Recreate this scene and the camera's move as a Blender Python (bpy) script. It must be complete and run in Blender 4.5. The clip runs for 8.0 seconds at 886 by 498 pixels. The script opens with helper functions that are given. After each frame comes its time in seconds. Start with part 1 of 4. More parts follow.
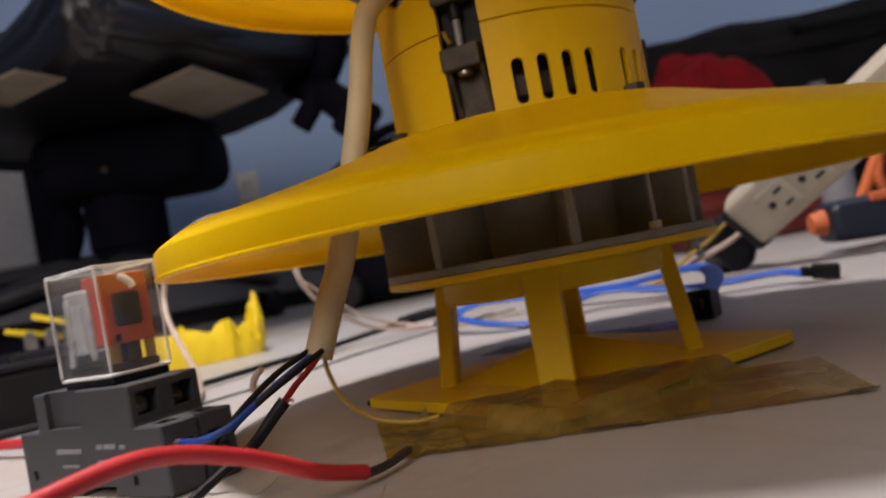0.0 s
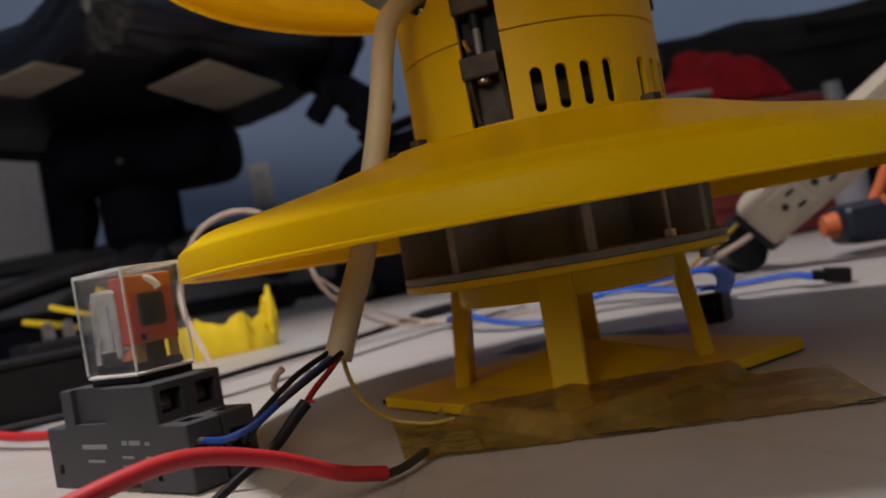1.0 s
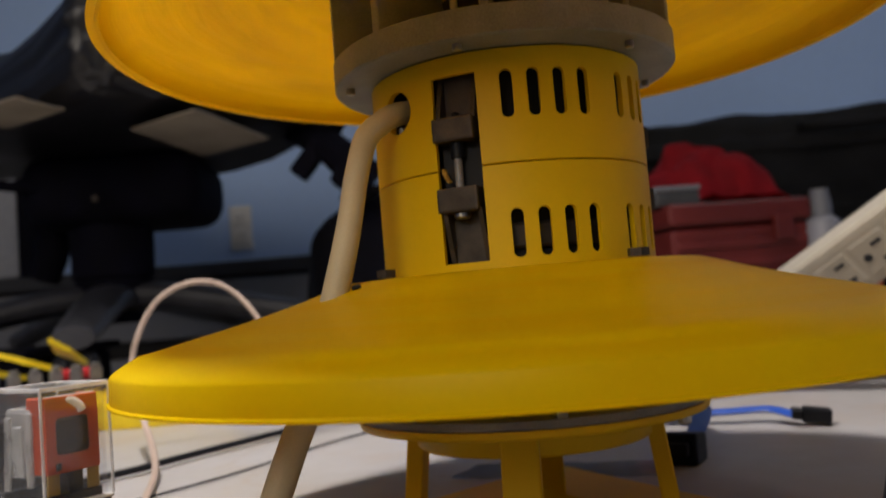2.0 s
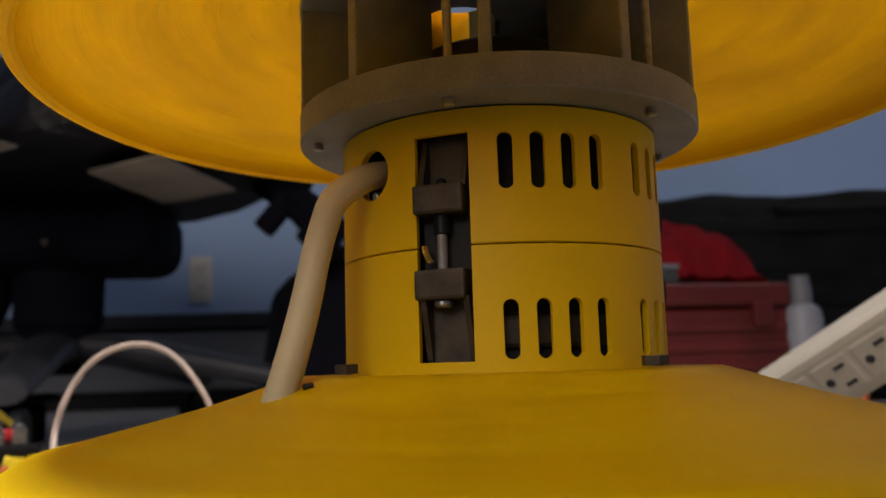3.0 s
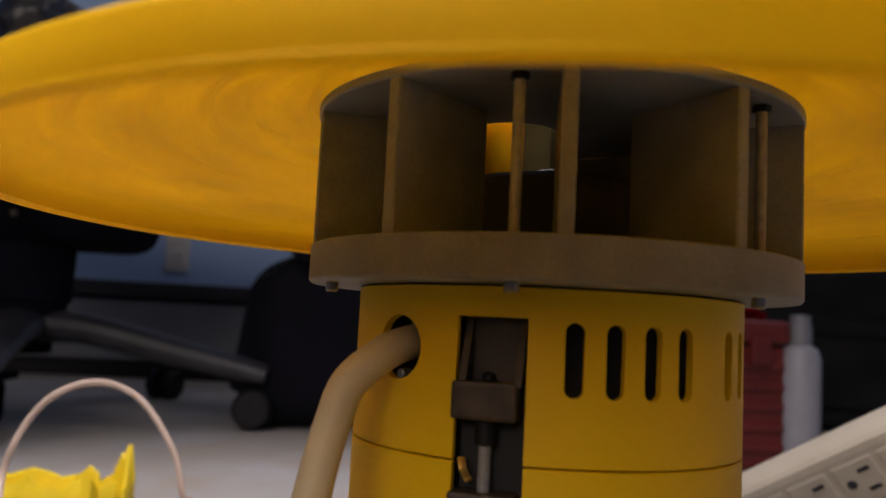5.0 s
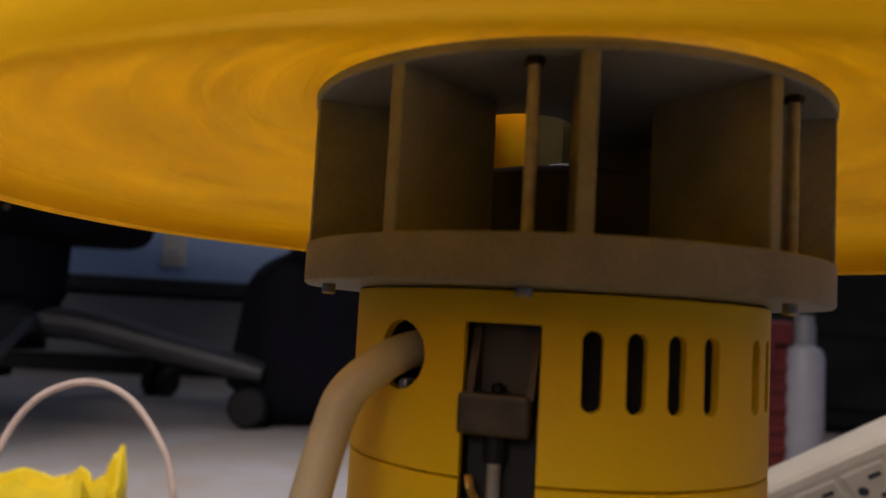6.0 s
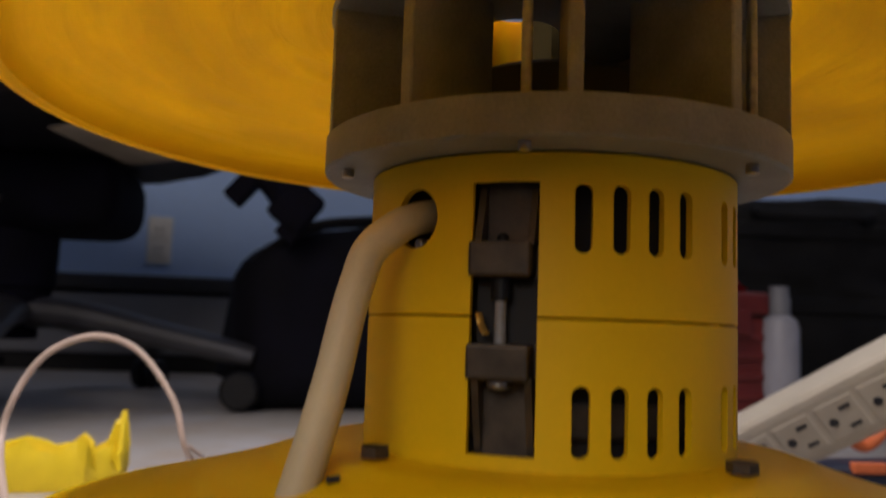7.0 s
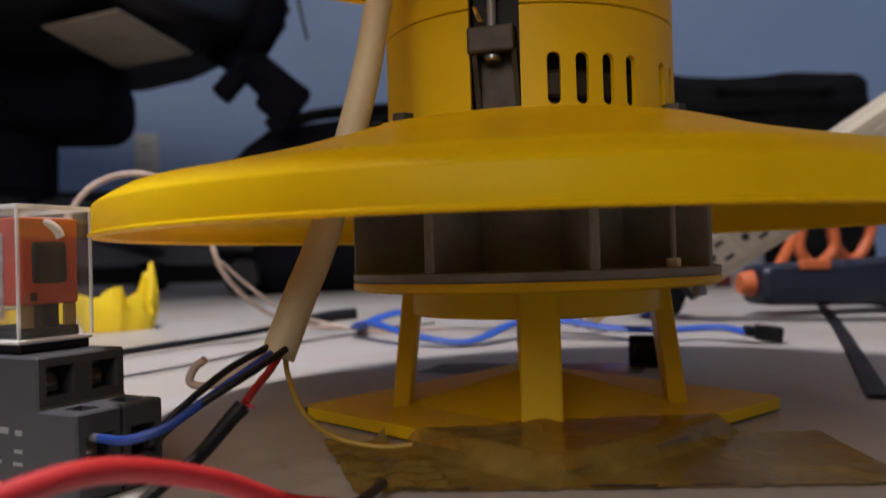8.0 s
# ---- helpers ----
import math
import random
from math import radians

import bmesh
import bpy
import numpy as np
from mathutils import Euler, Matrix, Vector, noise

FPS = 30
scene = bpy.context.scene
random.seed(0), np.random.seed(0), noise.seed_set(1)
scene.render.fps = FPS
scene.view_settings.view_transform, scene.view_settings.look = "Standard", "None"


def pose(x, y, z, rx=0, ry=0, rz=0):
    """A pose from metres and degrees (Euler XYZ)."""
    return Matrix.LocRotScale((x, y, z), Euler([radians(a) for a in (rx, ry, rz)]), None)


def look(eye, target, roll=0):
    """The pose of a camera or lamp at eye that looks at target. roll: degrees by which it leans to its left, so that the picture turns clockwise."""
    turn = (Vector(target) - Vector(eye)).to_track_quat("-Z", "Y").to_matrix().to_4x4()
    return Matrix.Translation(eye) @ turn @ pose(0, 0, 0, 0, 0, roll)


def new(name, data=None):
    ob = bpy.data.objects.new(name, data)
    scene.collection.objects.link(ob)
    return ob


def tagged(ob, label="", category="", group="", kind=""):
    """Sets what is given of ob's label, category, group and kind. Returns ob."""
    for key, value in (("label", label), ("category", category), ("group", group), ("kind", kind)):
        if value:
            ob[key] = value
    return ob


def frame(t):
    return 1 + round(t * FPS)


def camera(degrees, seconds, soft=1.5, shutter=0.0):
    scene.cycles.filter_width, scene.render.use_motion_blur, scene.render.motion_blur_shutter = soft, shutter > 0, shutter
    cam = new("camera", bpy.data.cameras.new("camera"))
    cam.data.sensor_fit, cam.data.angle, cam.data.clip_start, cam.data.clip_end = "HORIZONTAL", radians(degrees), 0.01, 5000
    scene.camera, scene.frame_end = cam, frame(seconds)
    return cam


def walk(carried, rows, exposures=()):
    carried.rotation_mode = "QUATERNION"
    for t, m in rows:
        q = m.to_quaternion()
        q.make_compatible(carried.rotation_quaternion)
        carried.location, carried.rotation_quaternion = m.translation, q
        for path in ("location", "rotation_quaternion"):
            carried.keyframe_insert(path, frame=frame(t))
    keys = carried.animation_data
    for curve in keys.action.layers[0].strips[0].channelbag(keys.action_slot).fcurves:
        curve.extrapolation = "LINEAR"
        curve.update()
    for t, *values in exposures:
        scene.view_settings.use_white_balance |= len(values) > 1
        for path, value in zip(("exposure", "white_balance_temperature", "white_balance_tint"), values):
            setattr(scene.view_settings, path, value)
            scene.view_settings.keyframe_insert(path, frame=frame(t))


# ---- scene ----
cam = camera(55.8, 8.0, 1.5, 0.3)
cam.data.dof.use_dof, cam.data.dof.focus_distance, cam.data.dof.aperture_fstop = True, 0.238, 15.0
PATH = [
    (0, (-0.007, 0.001, 0.054), (0.014, 2.0, 0.092), -10.6),
    (0.5, (-0.024, -0.004, 0.039), (-0.057, 1.996, 0.047), -11.3),
    (1, (-0.009, -0.005, 0.059), (-0.014, 1.994, 0.081), -9.9),
    (1.5, (-0.005, -0.001, 0.057), (0.025, 1.998, 0.117), -8.1),
    (2, (0.0, 0.017, 0.09), (0.056, 2.012, 0.22), -4.7),
    (3.5, (-0.002, 0.086, 0.111), (0.165, 2.057, 0.407), -0.6),
    (4, (-0.005, 0.1, 0.136), (0.172, 2.074, 0.406), 1.0),
    (4.5, (-0.013, 0.106, 0.157), (0.175, 2.086, 0.364), 2.4),
    (6, (-0.014, 0.124, 0.164), (0.183, 2.106, 0.341), 3.2),
    (6.5, (-0.008, 0.133, 0.156), (0.208, 2.108, 0.384), 3.0),
    (7, (-0.022, 0.102, 0.13), (0.222, 2.077, 0.324), 1.9),
    (7.5, (-0.034, 0.052, 0.085), (0.229, 2.033, 0.154), 0.0),
    (8, (-0.039, 0.041, 0.057), (0.255, 2.019, 0.083), -1.6),
]
EXPOSURES = [(0.0, -0.10, 6500, 16), (0.5, -0.46, 6500, 18), (1.0, -0.64, 6500, 14), (1.5, -0.73, 6500, 14), (2.0, -0.32, 6500, 12), (3.5, -0.43, 6400, 15), (4.5, -0.44, 6400, 19), (6.0, -0.54, 6350, 19), (6.5, -0.54, 6350, 19), (7.0, -0.54, 6350, 18), (7.5, -0.17, 6300, 15), (8.0, -0.33, 6250, 16)]
walk(cam, [(t, look(eye, target, roll)) for t, eye, target, roll in PATH], EXPOSURES)

# ---- light ----
world = bpy.data.worlds.new("room_air")
world.use_nodes = True
scene.world = world
world.node_tree.nodes["Background"].inputs[0].default_value = (0.5, 0.6, 0.8, 1)
world.node_tree.nodes["Background"].inputs[1].default_value = 0.02


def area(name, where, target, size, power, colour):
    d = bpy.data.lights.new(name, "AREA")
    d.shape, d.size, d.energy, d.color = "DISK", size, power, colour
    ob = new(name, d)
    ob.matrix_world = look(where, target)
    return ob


lamp = bpy.data.lights.new("desk_lamp", "SPOT")
lamp.energy, lamp.color, lamp.shadow_soft_size = 57.0, (1.0, 0.96, 0.94), 0.05
lamp.spot_size, lamp.spot_blend = math.radians(92), 0.6
new("desk_lamp", lamp).matrix_world = look((-0.200, 0.322, 0.98), (0.0, 0.36, 0.0))
# Unseen fill lamp behind the camera, added to lift rims and housing.
area("front_fill", (-0.70, -1.20, 1.14), (1.2, 2.0, 1.10), 1.3, 23.5, (1.0, 0.89, 0.75))
# Unseen lamp added to brighten the right part of the far wall.
area("wall_fill", (1.25, 1.15, 2.40), (0.95, 2.0, 0.80), 0.4, 5.0, (1.0, 0.95, 0.88))


# ---- materials ----
def material(name, colour, rough=0.5, metal=0.0, vary=0.12, scale=40.0, fine=600.0, bump=0.15, spec=0.5, layers=0.0, alt=None):
    """Noise at two scales on the colour, fine relief; layers: the pitch of printed layer lines along z."""
    m = bpy.data.materials.new(name)
    m.use_nodes = True
    n, l = m.node_tree.nodes, m.node_tree.links
    b = n["Principled BSDF"]
    b.inputs["Roughness"].default_value, b.inputs["Metallic"].default_value = rough, metal
    b.inputs["Specular IOR Level"].default_value = spec
    co = n.new("ShaderNodeTexCoord")
    big, small = n.new("ShaderNodeTexNoise"), n.new("ShaderNodeTexNoise")
    big.inputs["Scale"].default_value, small.inputs["Scale"].default_value = scale, fine
    big.inputs["Detail"].default_value = 6
    for q in (big, small):
        l.new(co.outputs["Object"], q.inputs["Vector"])
    ramp = n.new("ShaderNodeMapRange")
    ramp.inputs[1].default_value, ramp.inputs[2].default_value = 0.3, 0.7
    l.new(big.outputs[0], ramp.inputs[0])
    mix = n.new("ShaderNodeMix")
    mix.data_type = "RGBA"
    low = alt or tuple(c * (1 - 2 * vary) for c in colour)
    mix.inputs[6].default_value = (*low, 1)
    mix.inputs[7].default_value = (*colour, 1)
    l.new(ramp.outputs[0], mix.inputs[0])
    mix2 = n.new("ShaderNodeMix")
    mix2.data_type, mix2.blend_type = "RGBA", "MULTIPLY"
    mix2.inputs[0].default_value = min(1.0, vary * 2)
    l.new(mix.outputs[2], mix2.inputs[6])
    l.new(small.outputs[0], mix2.inputs[7])
    l.new(mix2.outputs[2], b.inputs["Base Color"])
    rr = n.new("ShaderNodeMapRange")
    rr.inputs[3].default_value, rr.inputs[4].default_value = max(0.03, rough - 0.08), min(1.0, rough + 0.08)
    l.new(big.outputs[0], rr.inputs[0])
    l.new(rr.outputs[0], b.inputs["Roughness"])
    bp = n.new("ShaderNodeBump")
    bp.inputs["Strength"].default_value, bp.inputs["Distance"].default_value = bump, 0.0006
    height = small.outputs[0]
    if layers:
        sep, sine, add = n.new("ShaderNodeSeparateXYZ"), n.new("ShaderNodeMath"), n.new("ShaderNodeMath")
        sc = n.new("ShaderNodeMath")
        sc.operation, sc.inputs[1].default_value = "MULTIPLY", 6.2832 / layers
        sine.operation, add.operation = "SINE", "ADD"
        l.new(co.outputs["Object"], sep.inputs[0])
        l.new(sep.outputs[2], sc.inputs[0])
        l.new(sc.outputs[0], sine.inputs[0])
        l.new(sine.outputs[0], add.inputs[0])
        l.new(small.outputs[0], add.inputs[1])
        height = add.outputs[0]
    l.new(height, bp.inputs["Height"])
    l.new(bp.outputs[0], b.inputs["Normal"])
    return m


def ringed(name, colour, rough, through_light, relief=0.30, glow_tone=(0.92, 0.61, 0.003, 1)):
    """Thin printed plastic: broad uneven rings round the axis, and some light let through the wall."""
    m = material(name, colour, rough, vary=0.04, scale=25, fine=500, bump=0.04, spec=0.10)
    n, l = m.node_tree.nodes, m.node_tree.links
    b = n["Principled BSDF"]
    co, sep, joined = n.new("ShaderNodeTexCoord"), n.new("ShaderNodeSeparateXYZ"), n.new("ShaderNodeCombineXYZ")
    flat_co, far = n.new("ShaderNodeCombineXYZ"), n.new("ShaderNodeVectorMath")
    unit, wave = n.new("ShaderNodeVectorMath"), n.new("ShaderNodeTexNoise")
    far.operation, unit.operation = "LENGTH", "NORMALIZE"
    l.new(co.outputs["Object"], sep.inputs[0])
    l.new(sep.outputs[0], flat_co.inputs[0])
    l.new(sep.outputs[1], flat_co.inputs[1])
    l.new(flat_co.outputs[0], far.inputs[0])
    l.new(flat_co.outputs[0], unit.inputs[0])
    usep, rad = n.new("ShaderNodeSeparateXYZ"), n.new("ShaderNodeMath")
    l.new(unit.outputs[0], usep.inputs[0])
    rad.operation, rad.inputs[1].default_value = "MULTIPLY", 95.0
    l.new(far.outputs["Value"], rad.inputs[0])
    l.new(usep.outputs[0], joined.inputs[0])
    l.new(usep.outputs[1], joined.inputs[1])
    l.new(rad.outputs[0], joined.inputs[2])
    wave.inputs["Scale"].default_value, wave.inputs["Detail"].default_value = 1.6, 3.0
    wave.inputs["Distortion"].default_value = 0.5
    l.new(joined.outputs[0], wave.inputs["Vector"])
    bp = n.new("ShaderNodeBump")
    bp.inputs["Strength"].default_value, bp.inputs["Distance"].default_value = relief, 0.003
    l.new(wave.outputs[0], bp.inputs["Height"])
    l.new(b.inputs["Normal"].links[0].from_socket, bp.inputs["Normal"])
    l.new(bp.outputs[0], b.inputs["Normal"])
    tr, mix, amount = n.new("ShaderNodeBsdfTranslucent"), n.new("ShaderNodeMixShader"), n.new("ShaderNodeMapRange")
    tr.inputs[0].default_value = glow_tone
    amount.inputs[1].default_value, amount.inputs[2].default_value = 0.3, 0.7
    amount.inputs[3].default_value, amount.inputs[4].default_value = through_light * 0.70, through_light * 1.22
    l.new(wave.outputs[0], amount.inputs[0])
    l.new(amount.outputs[0], mix.inputs[0])
    l.new(b.outputs[0], mix.inputs[1])
    l.new(tr.outputs[0], mix.inputs[2])
    l.new(mix.outputs[0], n["Material Output"].inputs[0])
    return m


def clear(name, tint, haze, rough=0.05, body=None, gloss=0.6, ripple=0.4):
    """A thin clear sheet: mostly see-through, with gloss and a little haze."""
    m = bpy.data.materials.new(name)
    m.use_nodes = True
    n, l = m.node_tree.nodes, m.node_tree.links
    n.remove(n["Principled BSDF"])
    t, g, d = n.new("ShaderNodeBsdfTransparent"), n.new("ShaderNodeBsdfGlossy"), n.new("ShaderNodeBsdfDiffuse")
    t.inputs[0].default_value = (*tint, 1)
    g.inputs[0].default_value, g.inputs["Roughness"].default_value = (1, 1, 1, 1), rough
    d.inputs[0].default_value = (*(body or [min(1, c * 0.9) for c in tint]), 1)
    noise_t = n.new("ShaderNodeTexNoise")
    noise_t.inputs["Scale"].default_value, noise_t.inputs["Detail"].default_value = 60, 5
    co = n.new("ShaderNodeTexCoord")
    l.new(co.outputs["Object"], noise_t.inputs["Vector"])
    mr = n.new("ShaderNodeMapRange")
    mr.inputs[1].default_value, mr.inputs[2].default_value = 0.35, 0.75
    mr.inputs[3].default_value, mr.inputs[4].default_value = haze * 0.5, haze * 1.6
    l.new(noise_t.outputs[0], mr.inputs[0])
    m1, m2, fr = n.new("ShaderNodeMixShader"), n.new("ShaderNodeMixShader"), n.new("ShaderNodeMapRange")
    face, steep = n.new("ShaderNodeLayerWeight"), n.new("ShaderNodeMath")
    steep.operation, steep.inputs[1].default_value = "POWER", 4.0
    l.new(face.outputs["Facing"], steep.inputs[0])
    l.new(steep.outputs[0], fr.inputs[0])
    fr.inputs[3].default_value, fr.inputs[4].default_value = 0.04, gloss
    l.new(mr.outputs[0], m1.inputs[0])
    l.new(t.outputs[0], m1.inputs[1])
    l.new(d.outputs[0], m1.inputs[2])
    l.new(fr.outputs[0], m2.inputs[0])
    l.new(m1.outputs[0], m2.inputs[1])
    l.new(g.outputs[0], m2.inputs[2])
    bp = n.new("ShaderNodeBump")
    bp.inputs["Strength"].default_value, bp.inputs["Distance"].default_value = ripple, 0.002
    l.new(noise_t.outputs[0], bp.inputs["Height"])
    l.new(bp.outputs[0], g.inputs["Normal"])
    l.new(m2.outputs[0], n["Material Output"].inputs[0])
    return m


YELLOW = material("yellow_plastic", (0.80, 0.525, 0.001), 0.48, vary=0.04, scale=30, fine=900, bump=0.05, layers=0.0005, spec=0.22)
YELLOW_RINGS = ringed("yellow_plastic_rings", (0.88, 0.56, 0.001), 0.55, 0.40, 0.70, (0.92, 0.665, 0.003, 1))
YELLOW_DISH = ringed("yellow_plastic_dish", (0.95, 0.69, 0.001), 0.36, 0.42, 0.06)
YELLOW_THIN = ringed("yellow_plastic_thin", (0.88, 0.56, 0.002), 0.5, 0.75, 0.02, (0.98, 0.56, 0.01, 1))
YELLOW_SCRAP = material("yellow_scrap", (0.85, 0.62, 0.01), 0.5, vary=0.06, scale=60)
GREY_PLA = material("grey_plastic", (0.33, 0.34, 0.335), 0.5, vary=0.20, scale=45, fine=1200, bump=0.18, layers=0.0005, spec=0.3)
# Matt brown that paints the shaded side of the drum's yellow arc.
ARC_SHADE = material("matt_dark_brown", (0.05, 0.038, 0.015), 0.95, vary=0.1, spec=0.0)
# Near-black: paints the shade inside slots, housing and drum; also dirt flecks.
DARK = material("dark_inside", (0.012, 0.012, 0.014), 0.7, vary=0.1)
BRACKET = material("bracket_steel", (0.105, 0.082, 0.060), 0.5, metal=0.4, vary=0.25, scale=160, fine=2500, bump=0.06)
STEEL = material("steel", (0.50, 0.48, 0.45), 0.32, metal=0.9, vary=0.15, scale=200)
SHAFT = material("dull_shaft", (0.38, 0.38, 0.38), 0.5, metal=0.3, vary=0.15, scale=300)
HOSE = material("beige_hose", (0.62, 0.54, 0.345), 0.55, vary=0.08, scale=60, fine=1500, bump=0.15)
BRASS = material("brass_scrap", (0.55, 0.36, 0.08), 0.4, metal=0.6, vary=0.1)
SOCKET = material("socket_grey", (0.062, 0.064, 0.072), 0.5, vary=0.1, scale=80, fine=1500, bump=0.2)
BLACKP = material("black_plastic", (0.007, 0.007, 0.009), 0.5, vary=0.15, scale=60, bump=0.15, spec=0.3)
CHAIR_BLACK = material("chair_black", (0.0070, 0.0062, 0.0165), 0.8, vary=0.3, scale=18, fine=250, bump=0.3, spec=0.12)
CHAIR_BASE = material("chair_base_nylon", (0.075, 0.076, 0.090), 0.45, vary=0.25, scale=20, fine=300, bump=0.15, spec=0.6)
CHAIR_LEATHER = material("chair_leather", (0.012, 0.011, 0.017), 0.45, vary=0.3, scale=18, fine=250, bump=0.3, spec=0.75)
CASE_CLOTH = material("case_fabric", (0.020, 0.020, 0.022), 0.8, vary=0.35, scale=12, fine=300, bump=0.5, spec=0.25)
FABRIC = material("black_fabric", (0.0080, 0.0075, 0.0170), 0.85, vary=0.3, scale=14, fine=400, bump=0.5, spec=0.2)
WHITE_INK = material("pale_ink", (0.30, 0.30, 0.32), 0.6, vary=0.05)
ORANGE = material("orange_bobbin", (0.62, 0.09, 0.025), 0.45, vary=0.08, scale=90)
ORANGE_CORD = material("orange_cord", (0.72, 0.17, 0.05), 0.5, vary=0.08, scale=90)
COIL = material("coil_tape", (0.025, 0.016, 0.012), 0.4, vary=0.2)
WHITE_PLASTIC = material("white_plastic", (0.78, 0.77, 0.74), 0.4, vary=0.05, scale=50)
IVORY = material("ivory_plastic", (0.43, 0.375, 0.285), 0.45, vary=0.06, scale=30)
RED_WIRE = material("red_insulation", (0.55, 0.022, 0.026), 0.5, vary=0.06, scale=80)
DARK_RED = material("dark_red_insulation", (0.30, 0.012, 0.015), 0.45, vary=0.08, scale=80)
BLUE_WIRE = material("blue_insulation", (0.010, 0.045, 0.26), 0.4, vary=0.06, scale=80)
BLUE_FLAT = material("blue_ribbon", (0.014, 0.085, 0.47), 0.42, vary=0.06, scale=60)
BLACK_WIRE = material("black_insulation", (0.007, 0.007, 0.009), 0.5, vary=0.1, spec=0.3)
YELLOW_WIRE = material("yellow_insulation", (0.42, 0.27, 0.03), 0.45, vary=0.1)
WHITE_WIRE = material("pinkish_white_insulation", (0.55, 0.42, 0.34), 0.42, vary=0.1)
RED_BOX = material("red_toolbox", (0.18, 0.020, 0.016), 0.5, vary=0.18, scale=16, fine=200, bump=0.15)
RED_CLOTH = material("red_cloth", (0.72, 0.014, 0.03), 0.85, vary=0.2, scale=25, fine=500, bump=0.5)
NAVY = material("navy_plastic", (0.012, 0.016, 0.035), 0.5, vary=0.12, scale=40)
WALL_BLUE = material("blue_wall_paint", (0.46, 0.65, 1.0), 0.75, vary=0.05, scale=2.5, fine=120, bump=0.15)
PAINT = material("white_paint", (0.72, 0.71, 0.69), 0.7, vary=0.05, scale=2, fine=90, bump=0.1)
FLOOR = material("white_floor", (0.48, 0.463, 0.463), 0.42, vary=0.07, scale=7, fine=70, bump=0.06, alt=(0.42, 0.385, 0.34), spec=0.25)
FLOOR_DARK = material("dark_floor", (0.05, 0.045, 0.04), 0.6, vary=0.2, scale=8)
BOX_WHITE = material("box_greywhite", (0.42, 0.43, 0.46), 0.8, vary=0.08, scale=90, fine=500, bump=0.3)
WORN = material("floor_stain", (0.56, 0.51, 0.44), 0.6, vary=0.2, scale=60)
BEIGE_PAPER = material("raw_board", (0.42, 0.36, 0.28), 0.8, vary=0.15, scale=12, fine=150, bump=0.2)
BOTTLE = material("bottle_grey", (0.34, 0.34, 0.38), 0.45, vary=0.08, scale=40)
HEATER = material("heater_enamel", (0.22, 0.225, 0.25), 0.5, vary=0.1, scale=6)
GREY_DARK = material("dark_grey_enamel", (0.035, 0.036, 0.042), 0.5, vary=0.1, scale=8)
GREY_BOX = material("grey_metal_box", (0.13, 0.13, 0.13), 0.45, metal=0.4, vary=0.15, scale=30)
CASE_CLEAR = clear("relay_cover", (0.98, 0.985, 0.99), 0.04, 0.04, (0.85, 0.85, 0.86), 0.5, 0.1)
CASE_GLINT = clear("relay_edge_glint", (0.95, 0.96, 0.97), 0.55, 0.1, (0.9, 0.9, 0.9))
TAPE = clear("packing_tape", (0.66, 0.52, 0.22), 0.62, 0.14, (0.28, 0.195, 0.05), 0.42, 0.06)



def stain(m, spot, tone, strength):
    """Brownish smears and hairline marks over a floor material."""
    n, l = m.node_tree.nodes, m.node_tree.links
    b = n["Principled BSDF"]
    base = b.inputs["Base Color"].links[0].from_socket
    co = n.new("ShaderNodeTexCoord")
    smear, crack, warp, add = n.new("ShaderNodeTexNoise"), n.new("ShaderNodeTexVoronoi"), n.new("ShaderNodeTexNoise"), n.new("ShaderNodeMixRGB")
    smear.inputs["Scale"].default_value, smear.inputs["Detail"].default_value = spot, 7
    warp.inputs["Scale"].default_value, warp.inputs["Detail"].default_value = 14, 4
    add.inputs[0].default_value = 0.12
    crack.feature = "DISTANCE_TO_EDGE"
    crack.inputs["Scale"].default_value = 7.0
    l.new(co.outputs["Object"], smear.inputs["Vector"])
    l.new(co.outputs["Object"], warp.inputs["Vector"])
    l.new(co.outputs["Object"], add.inputs[1])
    l.new(warp.outputs["Color"], add.inputs[2])
    l.new(add.outputs[0], crack.inputs["Vector"])
    thin, patch, both, top = n.new("ShaderNodeMapRange"), n.new("ShaderNodeMapRange"), n.new("ShaderNodeMath"), n.new("ShaderNodeMath")
    thin.inputs[1].default_value, thin.inputs[2].default_value = 0.004, 0.022
    thin.inputs[3].default_value, thin.inputs[4].default_value = 1.0, 0.0
    patch.inputs[1].default_value, patch.inputs[2].default_value = 0.50, 0.72
    l.new(crack.outputs["Distance"], thin.inputs[0])
    l.new(smear.outputs[0], patch.inputs[0])
    both.operation = "MULTIPLY"
    l.new(thin.outputs[0], both.inputs[0])
    l.new(smear.outputs[0], both.inputs[1])
    top.operation = "MAXIMUM"
    l.new(both.outputs[0], top.inputs[0])
    l.new(patch.outputs[0], top.inputs[1])
    fac = n.new("ShaderNodeMath")
    fac.operation, fac.inputs[1].default_value = "MULTIPLY", strength
    l.new(top.outputs[0], fac.inputs[0])
    mix = n.new("ShaderNodeMix")
    mix.data_type = "RGBA"
    mix.inputs[7].default_value = (*tone, 1)
    l.new(fac.outputs[0], mix.inputs[0])
    l.new(base, mix.inputs[6])
    l.new(mix.outputs[2], b.inputs["Base Color"])


stain(FLOOR, 9.0, (0.38, 0.28, 0.19), 0.55)


# ---- mesh helpers ----
def part(name, bm, mat, parent=None, label="", smooth=False):
    me = bpy.data.meshes.new(name)
    bm.normal_update()
    if smooth:
        for f in bm.faces:
            f.smooth = True
        for e in bm.edges:
            if len(e.link_faces) == 2 and e.calc_face_angle(0) > 0.6:
                e.smooth = False
    bm.to_mesh(me)
    bm.free()
    me.materials.append(mat)
    ob = new(name, me)
    if parent:
        ob.parent = parent
    if label:
        ob["label"] = label
    return ob


